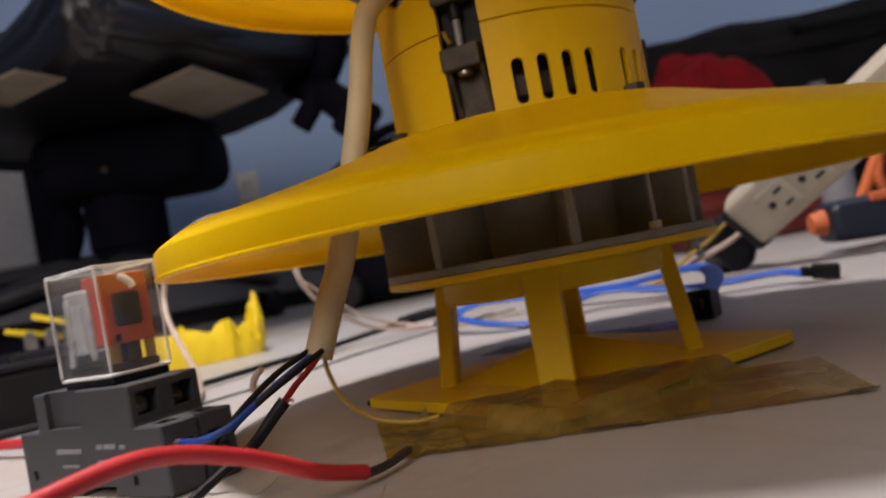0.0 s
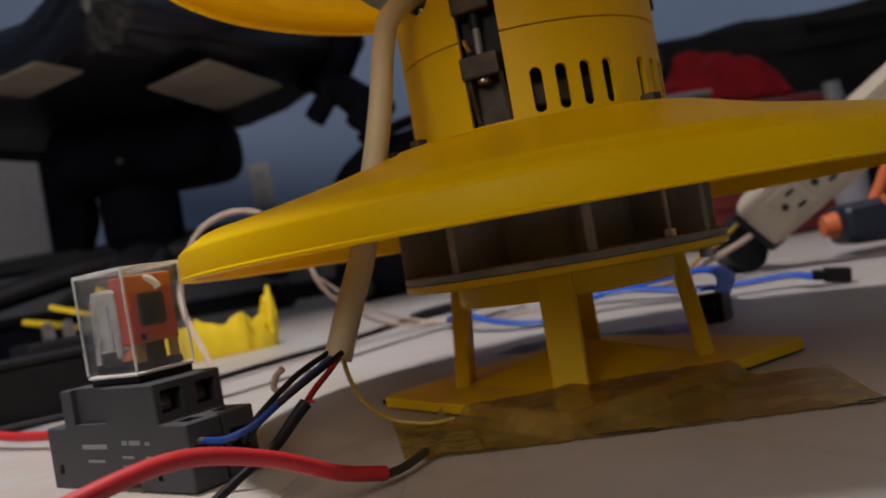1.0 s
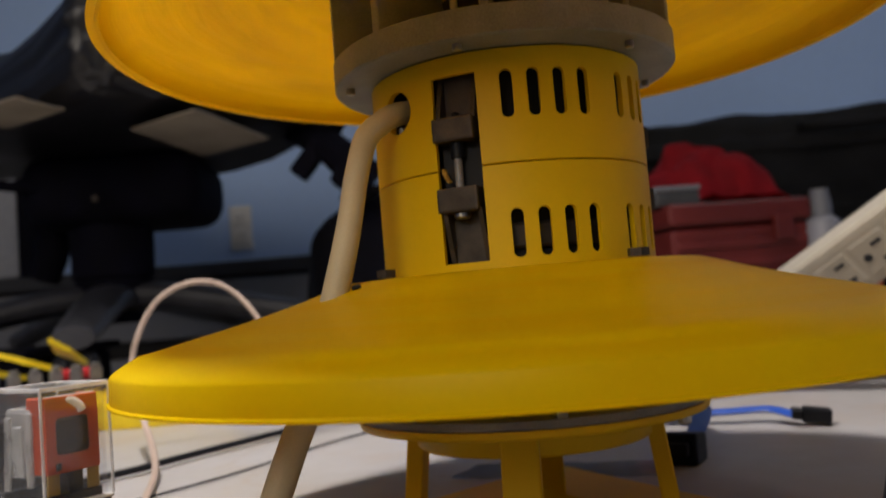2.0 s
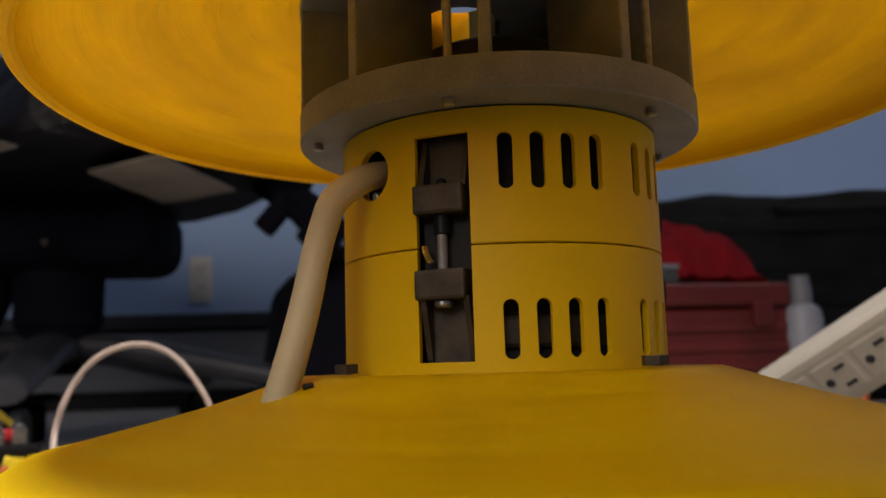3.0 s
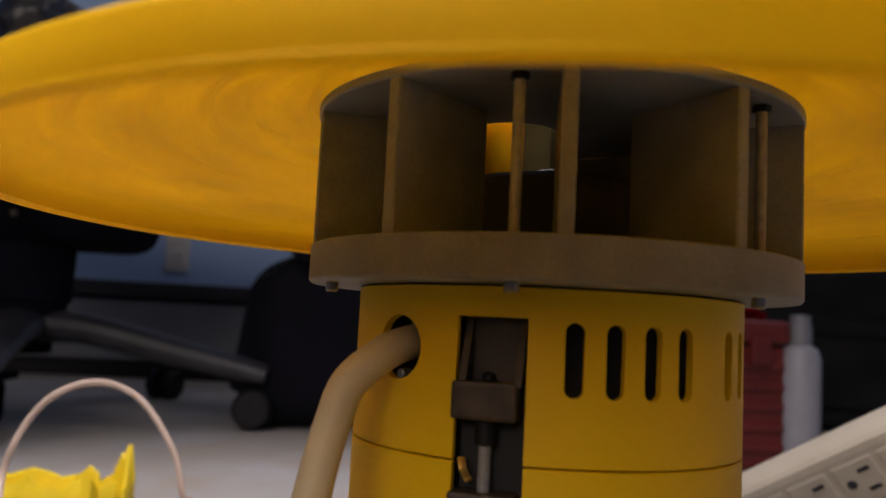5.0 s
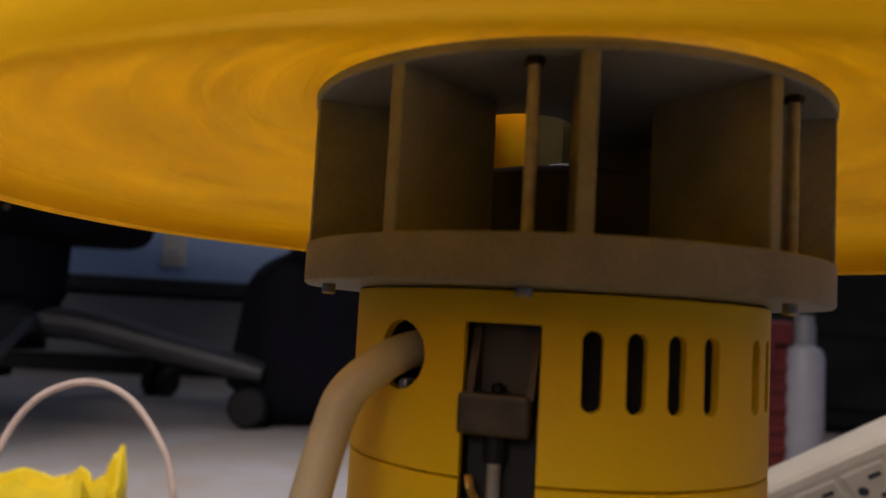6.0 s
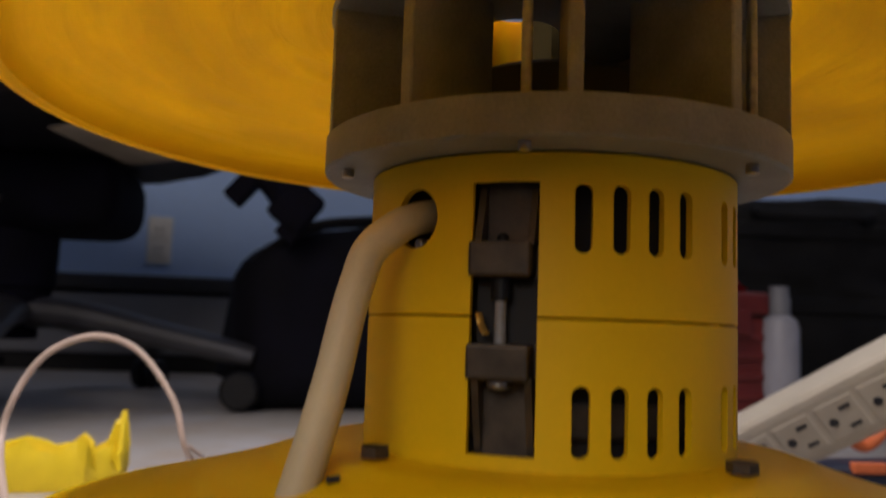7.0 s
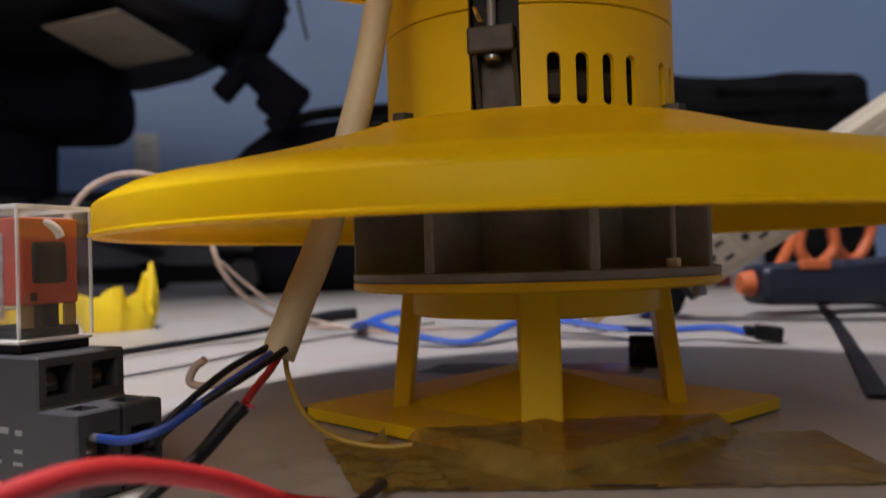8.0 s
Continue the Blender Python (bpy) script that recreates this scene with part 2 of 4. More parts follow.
def thing(name, at, label, category, turn=0.0, group="", kind=""):
    ob = new(name)
    ob.empty_display_size = 0.02
    ob.matrix_world = pose(*at, 0, 0, turn)
    return tagged(ob, label, category, group, kind)


def box(bm, lo, hi, bevel=0.0, seg=2):
    r = bmesh.ops.create_cube(bm, size=1.0)
    vs = r["verts"]
    for v in vs:
        v.co = Vector([lo[i] + (v.co[i] + 0.5) * (hi[i] - lo[i]) for i in range(3)])
    if bevel:
        es = list({e for v in vs for e in v.link_edges})
        vs = bmesh.ops.bevel(bm, geom=es, offset=bevel, segments=seg, profile=0.6, affect="EDGES")["verts"]
    return vs


def boxed(lo, hi, bevel=0.0, seg=2):
    bm = bmesh.new()
    box(bm, lo, hi, bevel, seg)
    return bm


def lathe(profile, n=96, bm=None, closed=False, start=0.0, sweep=360.0, at=(0, 0)):
    """Turn (r, z) pairs round the z axis."""
    bm = bm or bmesh.new()
    full = sweep >= 360
    k = n if full else n + 1
    rings = []
    for i in range(k):
        a = radians(start + sweep * i / n)
        rings.append([bm.verts.new((at[0] + r * math.sin(a), at[1] - r * math.cos(a), z)) for r, z in profile])
    m = len(profile)
    for i in range(n):
        A, B = rings[i], rings[(i + 1) % k]
        for j in range(m if closed else m - 1):
            q = [A[j], B[j], B[(j + 1) % m], A[(j + 1) % m]]
            bm.faces.new(q)
    if closed and not full:
        bm.faces.new(rings[0][::-1])
        bm.faces.new(rings[-1])
    bmesh.ops.remove_doubles(bm, verts=bm.verts, dist=1e-7)
    bmesh.ops.recalc_face_normals(bm, faces=bm.faces)
    return bm


def disc_solid(r, z0, z1, n=48, bevel=0.0004, at=(0, 0), bm=None):
    return lathe([(0, z0), (r - bevel, z0), (r, z0 + bevel), (r, z1 - bevel), (r - bevel, z1), (0, z1)], n, bm, at=at)


def spline(pts, n=8):
    """Catmull-Rom through the points."""
    p = [Vector(q) for q in pts]
    p = [2 * p[0] - p[1]] + p + [2 * p[-1] - p[-2]]
    out = []
    for i in range(1, len(p) - 2):
        for s in range(n):
            t = s / n
            a, b, c, d = p[i - 1], p[i], p[i + 1], p[i + 2]
            out.append(0.5 * ((2 * b) + (c - a) * t + (2 * a - 5 * b + 4 * c - d) * t * t + (3 * b - a - 3 * c + d) * t ** 3))
    out.append(p[-2])
    return out


def tube(pts, r, n=10, smooth_n=8, flat=1.0, up=(0, 0, 1), bm=None, taper=None):
    """A wire or hose through the points; flat < 1 squeezes it towards a ribbon."""
    bm = bm or bmesh.new()
    path = spline(pts, smooth_n) if smooth_n > 1 else [Vector(q) for q in pts]
    rings = []
    for i, q in enumerate(path):
        d = (path[min(i + 1, len(path) - 1)] - path[max(i - 1, 0)]).normalized()
        if i == 0:
            u = Vector(up) if abs(d.dot(Vector(up))) < 0.95 else Vector((0.3, -1, 0))
        s = d.cross(u).normalized()
        u = s.cross(d).normalized()
        w = s.cross(d).normalized()
        rad = r * (taper(i / (len(path) - 1)) if taper else 1)
        rings.append([bm.verts.new(q + rad * (s * math.cos(2 * math.pi * k / n) + w * flat * math.sin(2 * math.pi * k / n))) for k in range(n)])
    for a, b in zip(rings, rings[1:]):
        for k in range(n):
            bm.faces.new((a[k], a[(k + 1) % n], b[(k + 1) % n], b[k]))
    bm.faces.new(rings[0][::-1])
    bm.faces.new(rings[-1])
    return bm


def prism(outline, z0, z1, bevel=0.0, bm=None):
    """A flat outline of (x, y) given thickness."""
    bm = bm or bmesh.new()
    f = bm.faces.new([bm.verts.new((x, y, z0)) for x, y in outline])
    ex = bmesh.ops.extrude_face_region(bm, geom=[f])
    for v in [g for g in ex["geom"] if isinstance(g, bmesh.types.BMVert)]:
        v.co.z += z1 - z0
    bmesh.ops.recalc_face_normals(bm, faces=bm.faces)
    if bevel:
        bmesh.ops.bevel(bm, geom=list(bm.edges), offset=bevel, segments=2, profile=0.6, affect="EDGES")
    return bm


def moved(bm, m):
    bmesh.ops.transform(bm, matrix=m, verts=bm.verts)
    return bm


def cut(bm, cutters):
    """bm with the closed meshes of cutters taken out of it."""
    a, b = bpy.data.meshes.new("a"), bpy.data.meshes.new("b")
    bm.to_mesh(a)
    cutters.to_mesh(b)
    bm.free(), cutters.free()
    oa, ob = new("a", a), new("b", b)
    mod = oa.modifiers.new("cut", "BOOLEAN")
    mod.operation, mod.object, mod.solver = "DIFFERENCE", ob, "EXACT"
    dg = bpy.context.evaluated_depsgraph_get()
    dg.update()
    me = oa.evaluated_get(dg).to_mesh()
    out = bmesh.new()
    out.from_mesh(me)
    oa.evaluated_get(dg).to_mesh_clear()
    for o in (oa, ob):
        bpy.data.objects.remove(o)
    for q in (a, b):
        bpy.data.meshes.remove(q)
    return out


def polar(az, r, z=0.0):
    a = radians(az)
    return Vector((r * math.sin(a), -r * math.cos(a), z))


def facing(az, r=0.0, z=0.0):
    """Pose on the siren's wall at azimuth az: local -y looks outwards."""
    return pose(0, 0, 0, 0, 0, az) @ Matrix.Translation((0, -r, z))


def ground(y):
    return 0.0135 * (y - 0.28)


# ---- room ----
TILT_FLOOR = math.degrees(math.atan(0.0135))
subfloor = part("floor", boxed((-2.6, -2.0, -0.08), (2.6, 2.02, -0.03)), FLOOR_DARK)
tagged(subfloor, "dark bare floor below the white boards", "floor", kind="structure")
b = part("floor_board", prism([(-1.59, 1.094), (1.22, -0.631), (2.55, 1.53), (2.55, 1.97), (-1.05, 1.97)], -0.028, 0.0, 0.0008), FLOOR, subfloor, "white laminate board with brownish stains")
board = b
b.matrix_world = Matrix.Translation((0, 0, -0.28 * 0.0135)) @ pose(0, 0, 0, TILT_FLOOR, 0, 0)
for nm, lo, hi, mt in (("wall_north", (-2.6, 1.98, -0.1), (2.6, 2.1, 2.5), WALL_BLUE), ("wall_south", (-2.6, -2.1, -0.1), (2.6, -2.0, 2.5), WALL_BLUE),
                       ("wall_west", (-2.7, -2.1, -0.1), (-2.6, 2.1, 2.5), WALL_BLUE), ("wall_east", (2.6, -2.1, -0.1), (2.7, 2.1, 2.5), WALL_BLUE),
                       ("ceiling", (-2.7, -2.1, 2.5), (2.7, 2.1, 2.6), PAINT)):
    tagged(part(nm, boxed(lo, hi), mt), "plain blue painted wall" if "wall" in nm else "plain white ceiling", nm.split("_")[0], kind="structure")

# hairline marks on the white board
for line in ([(-0.0312, 0.2279), (-0.0322, 0.2072), (-0.0355, 0.1803), (-0.0439, 0.1668), (-0.0520, 0.1507)], [(-0.0199, 0.1859), (-0.0209, 0.1730), (-0.0204, 0.1606), (-0.0199, 0.1506), (-0.0233, 0.1430), (-0.0266, 0.1359)],
             [(-0.0687, 0.2887), (-0.0667, 0.2541), (-0.0723, 0.2310), (-0.0731, 0.2128)], [(-0.0673, 0.1919), (-0.0640, 0.1727), (-0.0609, 0.1567)], [(0.02, 0.160), (0.035, 0.150), (0.040, 0.135)]):
    mark = part("hairline_stain", tube([(x, y, ground(y) - 0.00002) for x, y in line], 0.00055, 6, 8, flat=0.25, taper=lambda s: 0.45 + 0.5 * math.sin(3.1 * s) + 0.25 * math.sin(17 * s)), WORN, board, "thin wavy brownish stain")
    mark.matrix_parent_inverse = board.matrix_world.inverted()


# ---- the siren ----
CX, CY = 0.0372, 0.3338
RB, RD, RDISC = 0.0506, 0.0643, 0.1467
siren = thing("siren", (CX, CY, 0), "yellow and grey printed twin-horn siren on four taped legs", "siren")

# four-cornered base plate
corners = [polar(-11 + 90 * k, (0.086, 0.088, 0.112, 0.086)[k])[:2] for k in range(4)]
pts = []
for k in range(4):
    a, b = Vector(corners[k]), Vector(corners[(k + 1) % 4])
    d = (b - a).normalized()
    pts += [a + d * 0.005, b - d * 0.005]
part("base_plate", prism([tuple(p) for p in pts], 0.0015, 0.0055, 0.0005), YELLOW, siren)
bm = bmesh.new()
foot = [bm.verts.new(polar(-12 + 90 * k, 0.0500, 0.0050)) for k in range(4)]
peak = [bm.verts.new(polar(-12 + 90 * k, 0.0030, 0.0178)) for k in range(4)]
for k in range(4):
    bm.faces.new((foot[k], foot[(k + 1) % 4], peak[(k + 1) % 4], peak[k]))
bm.faces.new(peak)
bm.faces.new(foot[::-1])
bmesh.ops.recalc_face_normals(bm, faces=bm.faces)
bmesh.ops.bevel(bm, geom=[e for e in bm.edges if all(v.co.z > 0.01 for v in e.verts) or abs(e.verts[0].co.z - e.verts[1].co.z) > 0.005], offset=0.0012, segments=2, affect="EDGES")
part("base_hump", bm, YELLOW, siren, "low four-sided rise between the legs")
for k in range(4):
    lo = boxed((-0.0063, -0.0032, 0.0), (0.0063, 0.0032, 1.0), 0.0006, 1)
    for v in lo.verts:
        r = 0.0485 + (0.0435 - 0.0485) * v.co.z
        v.co.y -= r
        v.co.z = 0.0052 + v.co.z * (0.047 - 0.0052)
    leg = part("leg", moved(lo, pose(0, 0, 0, 0, 0, -13 + 90 * k)), YELLOW, siren)
# cup and flange below the lower drum
part("motor_cup", lathe([(0.0, 0.0378), (0.0428, 0.0378), (0.0436, 0.0386), (0.0440, 0.0468), (0.0, 0.0468)], 80), YELLOW, siren, smooth=True)
part("lower_flange", lathe([(0, 0.0466), (RD - 0.003, 0.0466), (RD - 0.0004, 0.0472), (RD, 0.0478), (RD, 0.0498), (0, 0.0498)], 128), YELLOW, siren, smooth=True)


ARC_AT = (-0.0112, -0.001)


def drum(z0, z1, floor_t, ceil_t, count, first, rods, tag, bore, inner, rod_r):
    """Chopper drum: floor ring, upright radial plates, ceiling, through rods."""
    d = part(tag, lathe([(0.012, z0), (RD - 0.0006, z0), (RD, z0 + 0.0006), (RD, z0 + floor_t), (RD - 0.0005, z0 + floor_t + 0.0003), (0.012, z0 + floor_t)], 128, closed=True), GREY_PLA, siren,
             "dark grey printed drum with open ports", smooth=True)
    lid = lathe([(0.0, z1 - ceil_t), (RD - 0.0004, z1 - ceil_t), (RD, z1 - ceil_t + 0.0004), (RD, z1), (0.0, z1)], 128)
    # added hole in the lid, lets lamp light fall on the yellow arc
    if bore:
        lid = cut(lid, lathe([(0.0, z1 - 0.01), (bore, z1 - 0.01), (bore, z1 + 0.01), (0.0, z1 + 0.01)], 48, at=ARC_AT))
    part("drum_ceiling", lid, GREY_PLA, d, smooth=True)
    for k in range(count):
        bm = boxed((-0.0017, -RD + 0.0004, z0 + floor_t - 0.0002), (0.0017, -inner, z1 - ceil_t + 0.0002), 0.0004, 1)
        for v in bm.verts:
            if v.co.y > -0.05:
                v.co.x *= 0.55
        part("port_plate", moved(bm, pose(0, 0, 0, 0, 0, first + 360 / count * k)), GREY_PLA, d)
    for az in (rods, rods + 60, rods + 180, rods + 240):
        p = polar(az, 0.0588)
        bm = disc_solid(rod_r, z0 - 0.002, z1 - 0.002, 12, 0.0002, at=(p.x, p.y))
        part("rod", bm, SHAFT, d, "thin steel through rod")
        bm = disc_solid(0.0021, z1 - ceil_t - 0.0016, z1 - ceil_t, 6, 0.0002, at=(p.x, p.y))
        part("nut", bm, BLACKP, d)
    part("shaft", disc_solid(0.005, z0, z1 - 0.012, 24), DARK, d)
    return d


lower = drum(0.0499, 0.0870, 0.0028, 0.004, 8, -43.5, 32, "lower_drum", 0.0, 0.034, 0.0009)
upper = drum(0.1719, 0.2180, 0.0094, 0.0022, 10, -46, -20, "upper_drum", 0.0122, 0.0312, 0.00125)
part("inner_wall", lathe([(0.0338, 0.0526), (0.0352, 0.0526), (0.0352, 0.0832), (0.0338, 0.0832)], 80, closed=True), GREY_PLA, lower, smooth=True)
# Added arc that blocks the bright view through the drum's right side.
part("sight_screen", lathe([(0.0292, 0.1985), (0.0306, 0.1985), (0.0306, 0.2155), (0.0292, 0.2155)], 40, closed=True, start=48, sweep=119), GREY_PLA, upper, smooth=True)
# Rotor coloured near-black for the shade inside the drum.
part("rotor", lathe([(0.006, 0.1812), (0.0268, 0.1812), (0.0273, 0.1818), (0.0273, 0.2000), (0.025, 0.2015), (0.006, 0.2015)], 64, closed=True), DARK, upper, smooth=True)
# Added arc standing for the far dish; strong translucency makes it bright.
part("far_dish_patch", lathe([(0.0100, 0.2048), (0.0121, 0.2048), (0.0121, 0.2235), (0.0100, 0.2235)], 40, closed=True, start=155, sweep=112, at=ARC_AT), YELLOW_THIN, upper, "added yellow arc standing for the far dish seen through the drum", smooth=True)
# Dark copy of the arc, its shade put into the colour.
part("arc_dim_side", lathe([(0.0100, 0.2048), (0.0121, 0.2048), (0.0121, 0.2235), (0.0100, 0.2235)], 30, closed=True, start=72, sweep=82, at=ARC_AT), ARC_SHADE, upper, smooth=True)
# Added near-black screen, painted-in darkness behind the yellow arc.
part("arc_backing", lathe([(0.0124, 0.1980), (0.0136, 0.1980), (0.0136, 0.2156), (0.0124, 0.2156)], 48, closed=True, start=80, sweep=200, at=ARC_AT), DARK, upper, "added dark arc closing the view past the yellow arc", smooth=True)
for k in range(6):
    p = polar(-20 + 60 * k, 0.0588)
    part("screw_head", disc_solid(0.0016, 0.1695, 0.1721, 16, 0.0004, at=(p.x, p.y)), STEEL, upper)


def horn_disc(z, name, inner_r, label):
    """Shallow dished disc with a turned-down rim; z is the rim's lower edge."""
    prof = [(0.1449, 0.0), (0.1466, 0.0001), (RDISC + 0.0008, 0.0004), (RDISC + 0.0008, 0.0010), (RDISC, 0.0015), (0.1465, 0.0088), (0.1461, 0.0096), (0.1452, 0.0104), (0.1425, 0.0121), (0.138, 0.0146), (0.1325, 0.0157), (0.122, 0.0182), (0.108, 0.0215), (0.094, 0.0250),
            (0.083, 0.0282), (0.074, 0.0312), (0.0685, 0.0329), (0.0665, 0.0334), (inner_r, 0.0335),
            (inner_r, 0.0300), (0.066, 0.0298), (0.074, 0.0282), (0.084, 0.0250), (0.094, 0.0220), (0.108, 0.0185), (0.122, 0.0150), (0.132, 0.0120), (0.139, 0.0086), (0.1424, 0.0050), (0.1434, 0.0010)]
    bm = lathe([(r, z + h) for r, h in prof], 192, closed=True)
    return part(name, bm, YELLOW_RINGS if inner_r > 0.055 else YELLOW_DISH, siren, label, smooth=True)


horn_disc(0.0660, "lower_disc", 0.050, "yellow printed dish, downturned rim")
horn_disc(0.1895, "upper_disc", 0.0600, "yellow printed dish, ringed underside")
for az in (-56, 34, 124, 214):
    p = polar(az, 0.0592)
    b = part("flange_bolt", disc_solid(0.0022, 0.1000, 0.1025, 6, 0.0003, at=(p.x, p.y)), STEEL, siren)
    part("nut", disc_solid(0.0036, 0.1025, 0.1005, 6, 0.0003, at=(p.x, p.y)), BRACKET, b)

p = polar(32, 0.0588)
part("nylon_nut", disc_solid(0.0022, 0.0527, 0.0556, 6, 0.0003, at=(p.x, p.y)), WHITE_PLASTIC, lower, "white nylon nut")
p = polar(56, 0.0575)
part("flange_screw", disc_solid(0.0024, 0.0430, 0.0466, 12, 0.0005, at=(p.x, p.y)), STEEL, siren)

# motor body: two shells with vents, windows and the hose hole
WINDOWS = (-26.0, 94.0, 214.0)


def shell(z0, z1, vents):
    bm = lathe([(RB - 0.0019, z0), (RB - 0.0003, z0), (RB, z0 + 0.0003), (RB, z1 - 0.0003), (RB - 0.0003, z1), (RB - 0.0019, z1)], 240, closed=True)
    c = bmesh.new()
    for w in WINDOWS:
        for base in ((w + 20.3, w + 69.6) if w < 0 else (w + 20.3,)):
            for k in range(4):
                s = bmesh.new()
                ring = []
                for i in range(24):
                    a = 2 * math.pi * i / 24
                    ring.append((0.0021 * math.cos(a), (vents[1] - vents[0] - 0.0038) / 2 * (1 if math.sin(a) >= 0 else -1) + 0.0021 * math.sin(a)))
                prism(ring, -0.004, 0.004, bm=s)
                moved(s, facing(base + 10.03 * k, RB - 0.0016, (vents[0] + vents[1]) / 2) @ pose(0, 0, 0, 90, 0, 0))
                me = bpy.data.meshes.new("s")
                s.to_mesh(me)
                c.from_mesh(me)
                s.free()
                bpy.data.meshes.remove(me)
        s = boxed((-0.0079, -0.006, 0.1025), (0.0079, 0.006, 0.1647))
        moved(s, facing(w, RB - 0.001))
        me = bpy.data.meshes.new("s")
        s.to_mesh(me)
        c.from_mesh(me)
        s.free()
        bpy.data.meshes.remove(me)
    if z1 > 0.15:
        s = lathe([(0, -0.008), (0.0074, -0.008), (0.0074, 0.008), (0, 0.008)], 32)
        moved(s, facing(-54.5, RB - 0.002, 0.1570) @ pose(0, 0, 0, 90, 0, 0))
        me = bpy.data.meshes.new("s")
        s.to_mesh(me)
        c.from_mesh(me)
        s.free()
        bpy.data.meshes.remove(me)
    return cut(bm, c)


part("lower_housing", shell(0.0985, 0.13335, (0.1030, 0.1185)), YELLOW, siren, "yellow cylindrical shell with vent slots", smooth=True)
part("upper_housing", shell(0.13375, 0.1714, (0.1485, 0.1640)), YELLOW, siren, "yellow cylindrical shell with vent slots and hose hole", smooth=True)
# Near-black core painted in for the unlit hollow behind vents and seam.
part("inside_shade", lathe([(0.0, 0.099), (0.0425, 0.099), (0.0425, 0.171), (0.0, 0.171)], 64), DARK, siren)
part("motor_core", lathe([(0.0440, 0.106), (0.0446, 0.107), (0.0446, 0.1135), (0.0440, 0.1145)], 64), BRACKET, siren)


def clamp(az):
    """Recessed tie clamp seen in a housing window: back plate, cheeks, two lugs and a bolt."""
    m = facing(az, RB)
    c = part("clamp", moved(boxed((-0.0074, 0.0052, 0.1018), (0.0074, 0.0075, 0.1655), 0.0003, 1), m), BRACKET, siren, "dark steel tie clamp in a recess")
    # thin dark sheet paints the shade behind the bolt
    part("gap_shade", moved(boxed((-0.0073, 0.0046, 0.1276), (0.0073, 0.0051, 0.1424)), m), DARK, c, "dark sheet standing for the shade between the lugs")
    for z0, z1, zz in ((0.1500, 0.1640, 1), (0.1030, 0.1200, -1)):
        for sx in (-1, 1):
            bm = bmesh.new()
            box(bm, (sx * 0.0062 - 0.0008, 0.0, z0), (sx * 0.0062 + 0.0008, 0.0056, z1))
            for v in bm.verts:
                far = (v.co.z - z0) / (z1 - z0) if zz > 0 else (z1 - v.co.z) / (z1 - z0)
                if v.co.y < 0.003:
                    v.co.y = -0.0004 + far * 0.0045
            part("cheek", moved(bm, m), BRACKET, c)
    for z0, z1 in ((0.1426, 0.1508), (0.1192, 0.1274)):
        bm = boxed((-0.0081, -0.0020, z0), (0.0064, 0.0060, z1), 0.0009, 2)
        part("lug", moved(bm, m), BRACKET, c)
    bolt = part("bolt", moved(disc_solid(0.0014, 0.1270, 0.1374, 20, 0.0002), m @ Matrix.Translation((-0.001, 0.0022, 0))), SHAFT, c, "dull steel bolt shank")
    part("sleeve", moved(disc_solid(0.0024, 0.1372, 0.1432, 20, 0.0002), m @ Matrix.Translation((-0.001, 0.0025, 0))), BLACKP, bolt)
    part("bolt_head", moved(disc_solid(0.0028, 0.1172, 0.1194, 20, 0.0006), m @ Matrix.Translation((-0.001, 0.0022, 0))), STEEL, bolt)
    part("bolt_tip", moved(disc_solid(0.0014, 0.1506, 0.1528, 16, 0.0006), m @ Matrix.Translation((-0.001, 0.0026, 0))), BLACKP, bolt)
    return c


for az in WINDOWS:
    k = clamp(az)
    if az < 0:
        bm = tube([(-0.006, 0.0015, 0.1342), (-0.0052, 0.0005, 0.1322), (-0.0046, 0.0015, 0.1302), (-0.0038, 0.001, 0.1296)], 0.0009, 6, 4, flat=0.4)
        part("curled_swarf", moved(bm, facing(az, RB)), BRASS, k, "curl of yellow plastic swarf")


def rel(*p):
    return Vector(p) - Vector((CX, CY, 0))


hose_pts = [rel(0.010, 0.318, 0.1610), rel(-0.0035, 0.306, 0.1572), rel(-0.0100, 0.3015, 0.1532), rel(-0.0150, 0.2995, 0.1482), rel(-0.0174, 0.2980, 0.1415), rel(-0.0198, 0.2958, 0.1320), rel(-0.0228, 0.2928, 0.1170), rel(-0.0280, 0.2893, 0.0970),
            rel(-0.0375, 0.2840, 0.0650), rel(-0.0445, 0.2800, 0.0480), rel(-0.0510, 0.2768, 0.0315)]
hose = part("hose", tube(hose_pts, 0.0047, 20, 10, taper=lambda s: 0.83 + 0.17 * s + 0.03 * math.sin(9 * s)), HOSE, siren, "beige rubber sleeve over wires", smooth=True)
# Dark tube drawn for the shade in a small slot by the hose.
part("slot_shade", tube([rel(-0.0225, 0.2865, 0.0972), rel(-0.0200, 0.2872, 0.0976)], 0.0014, 8, 1, flat=0.6), DARK, siren)

part("hole_screw", moved(disc_solid(0.0013, -0.002, 0.0010, 14, 0.0003), facing(-54.0, RB - 0.0015, 0.1508) @ pose(0, 0, 0, 90, 0, 0)), STEEL, siren)

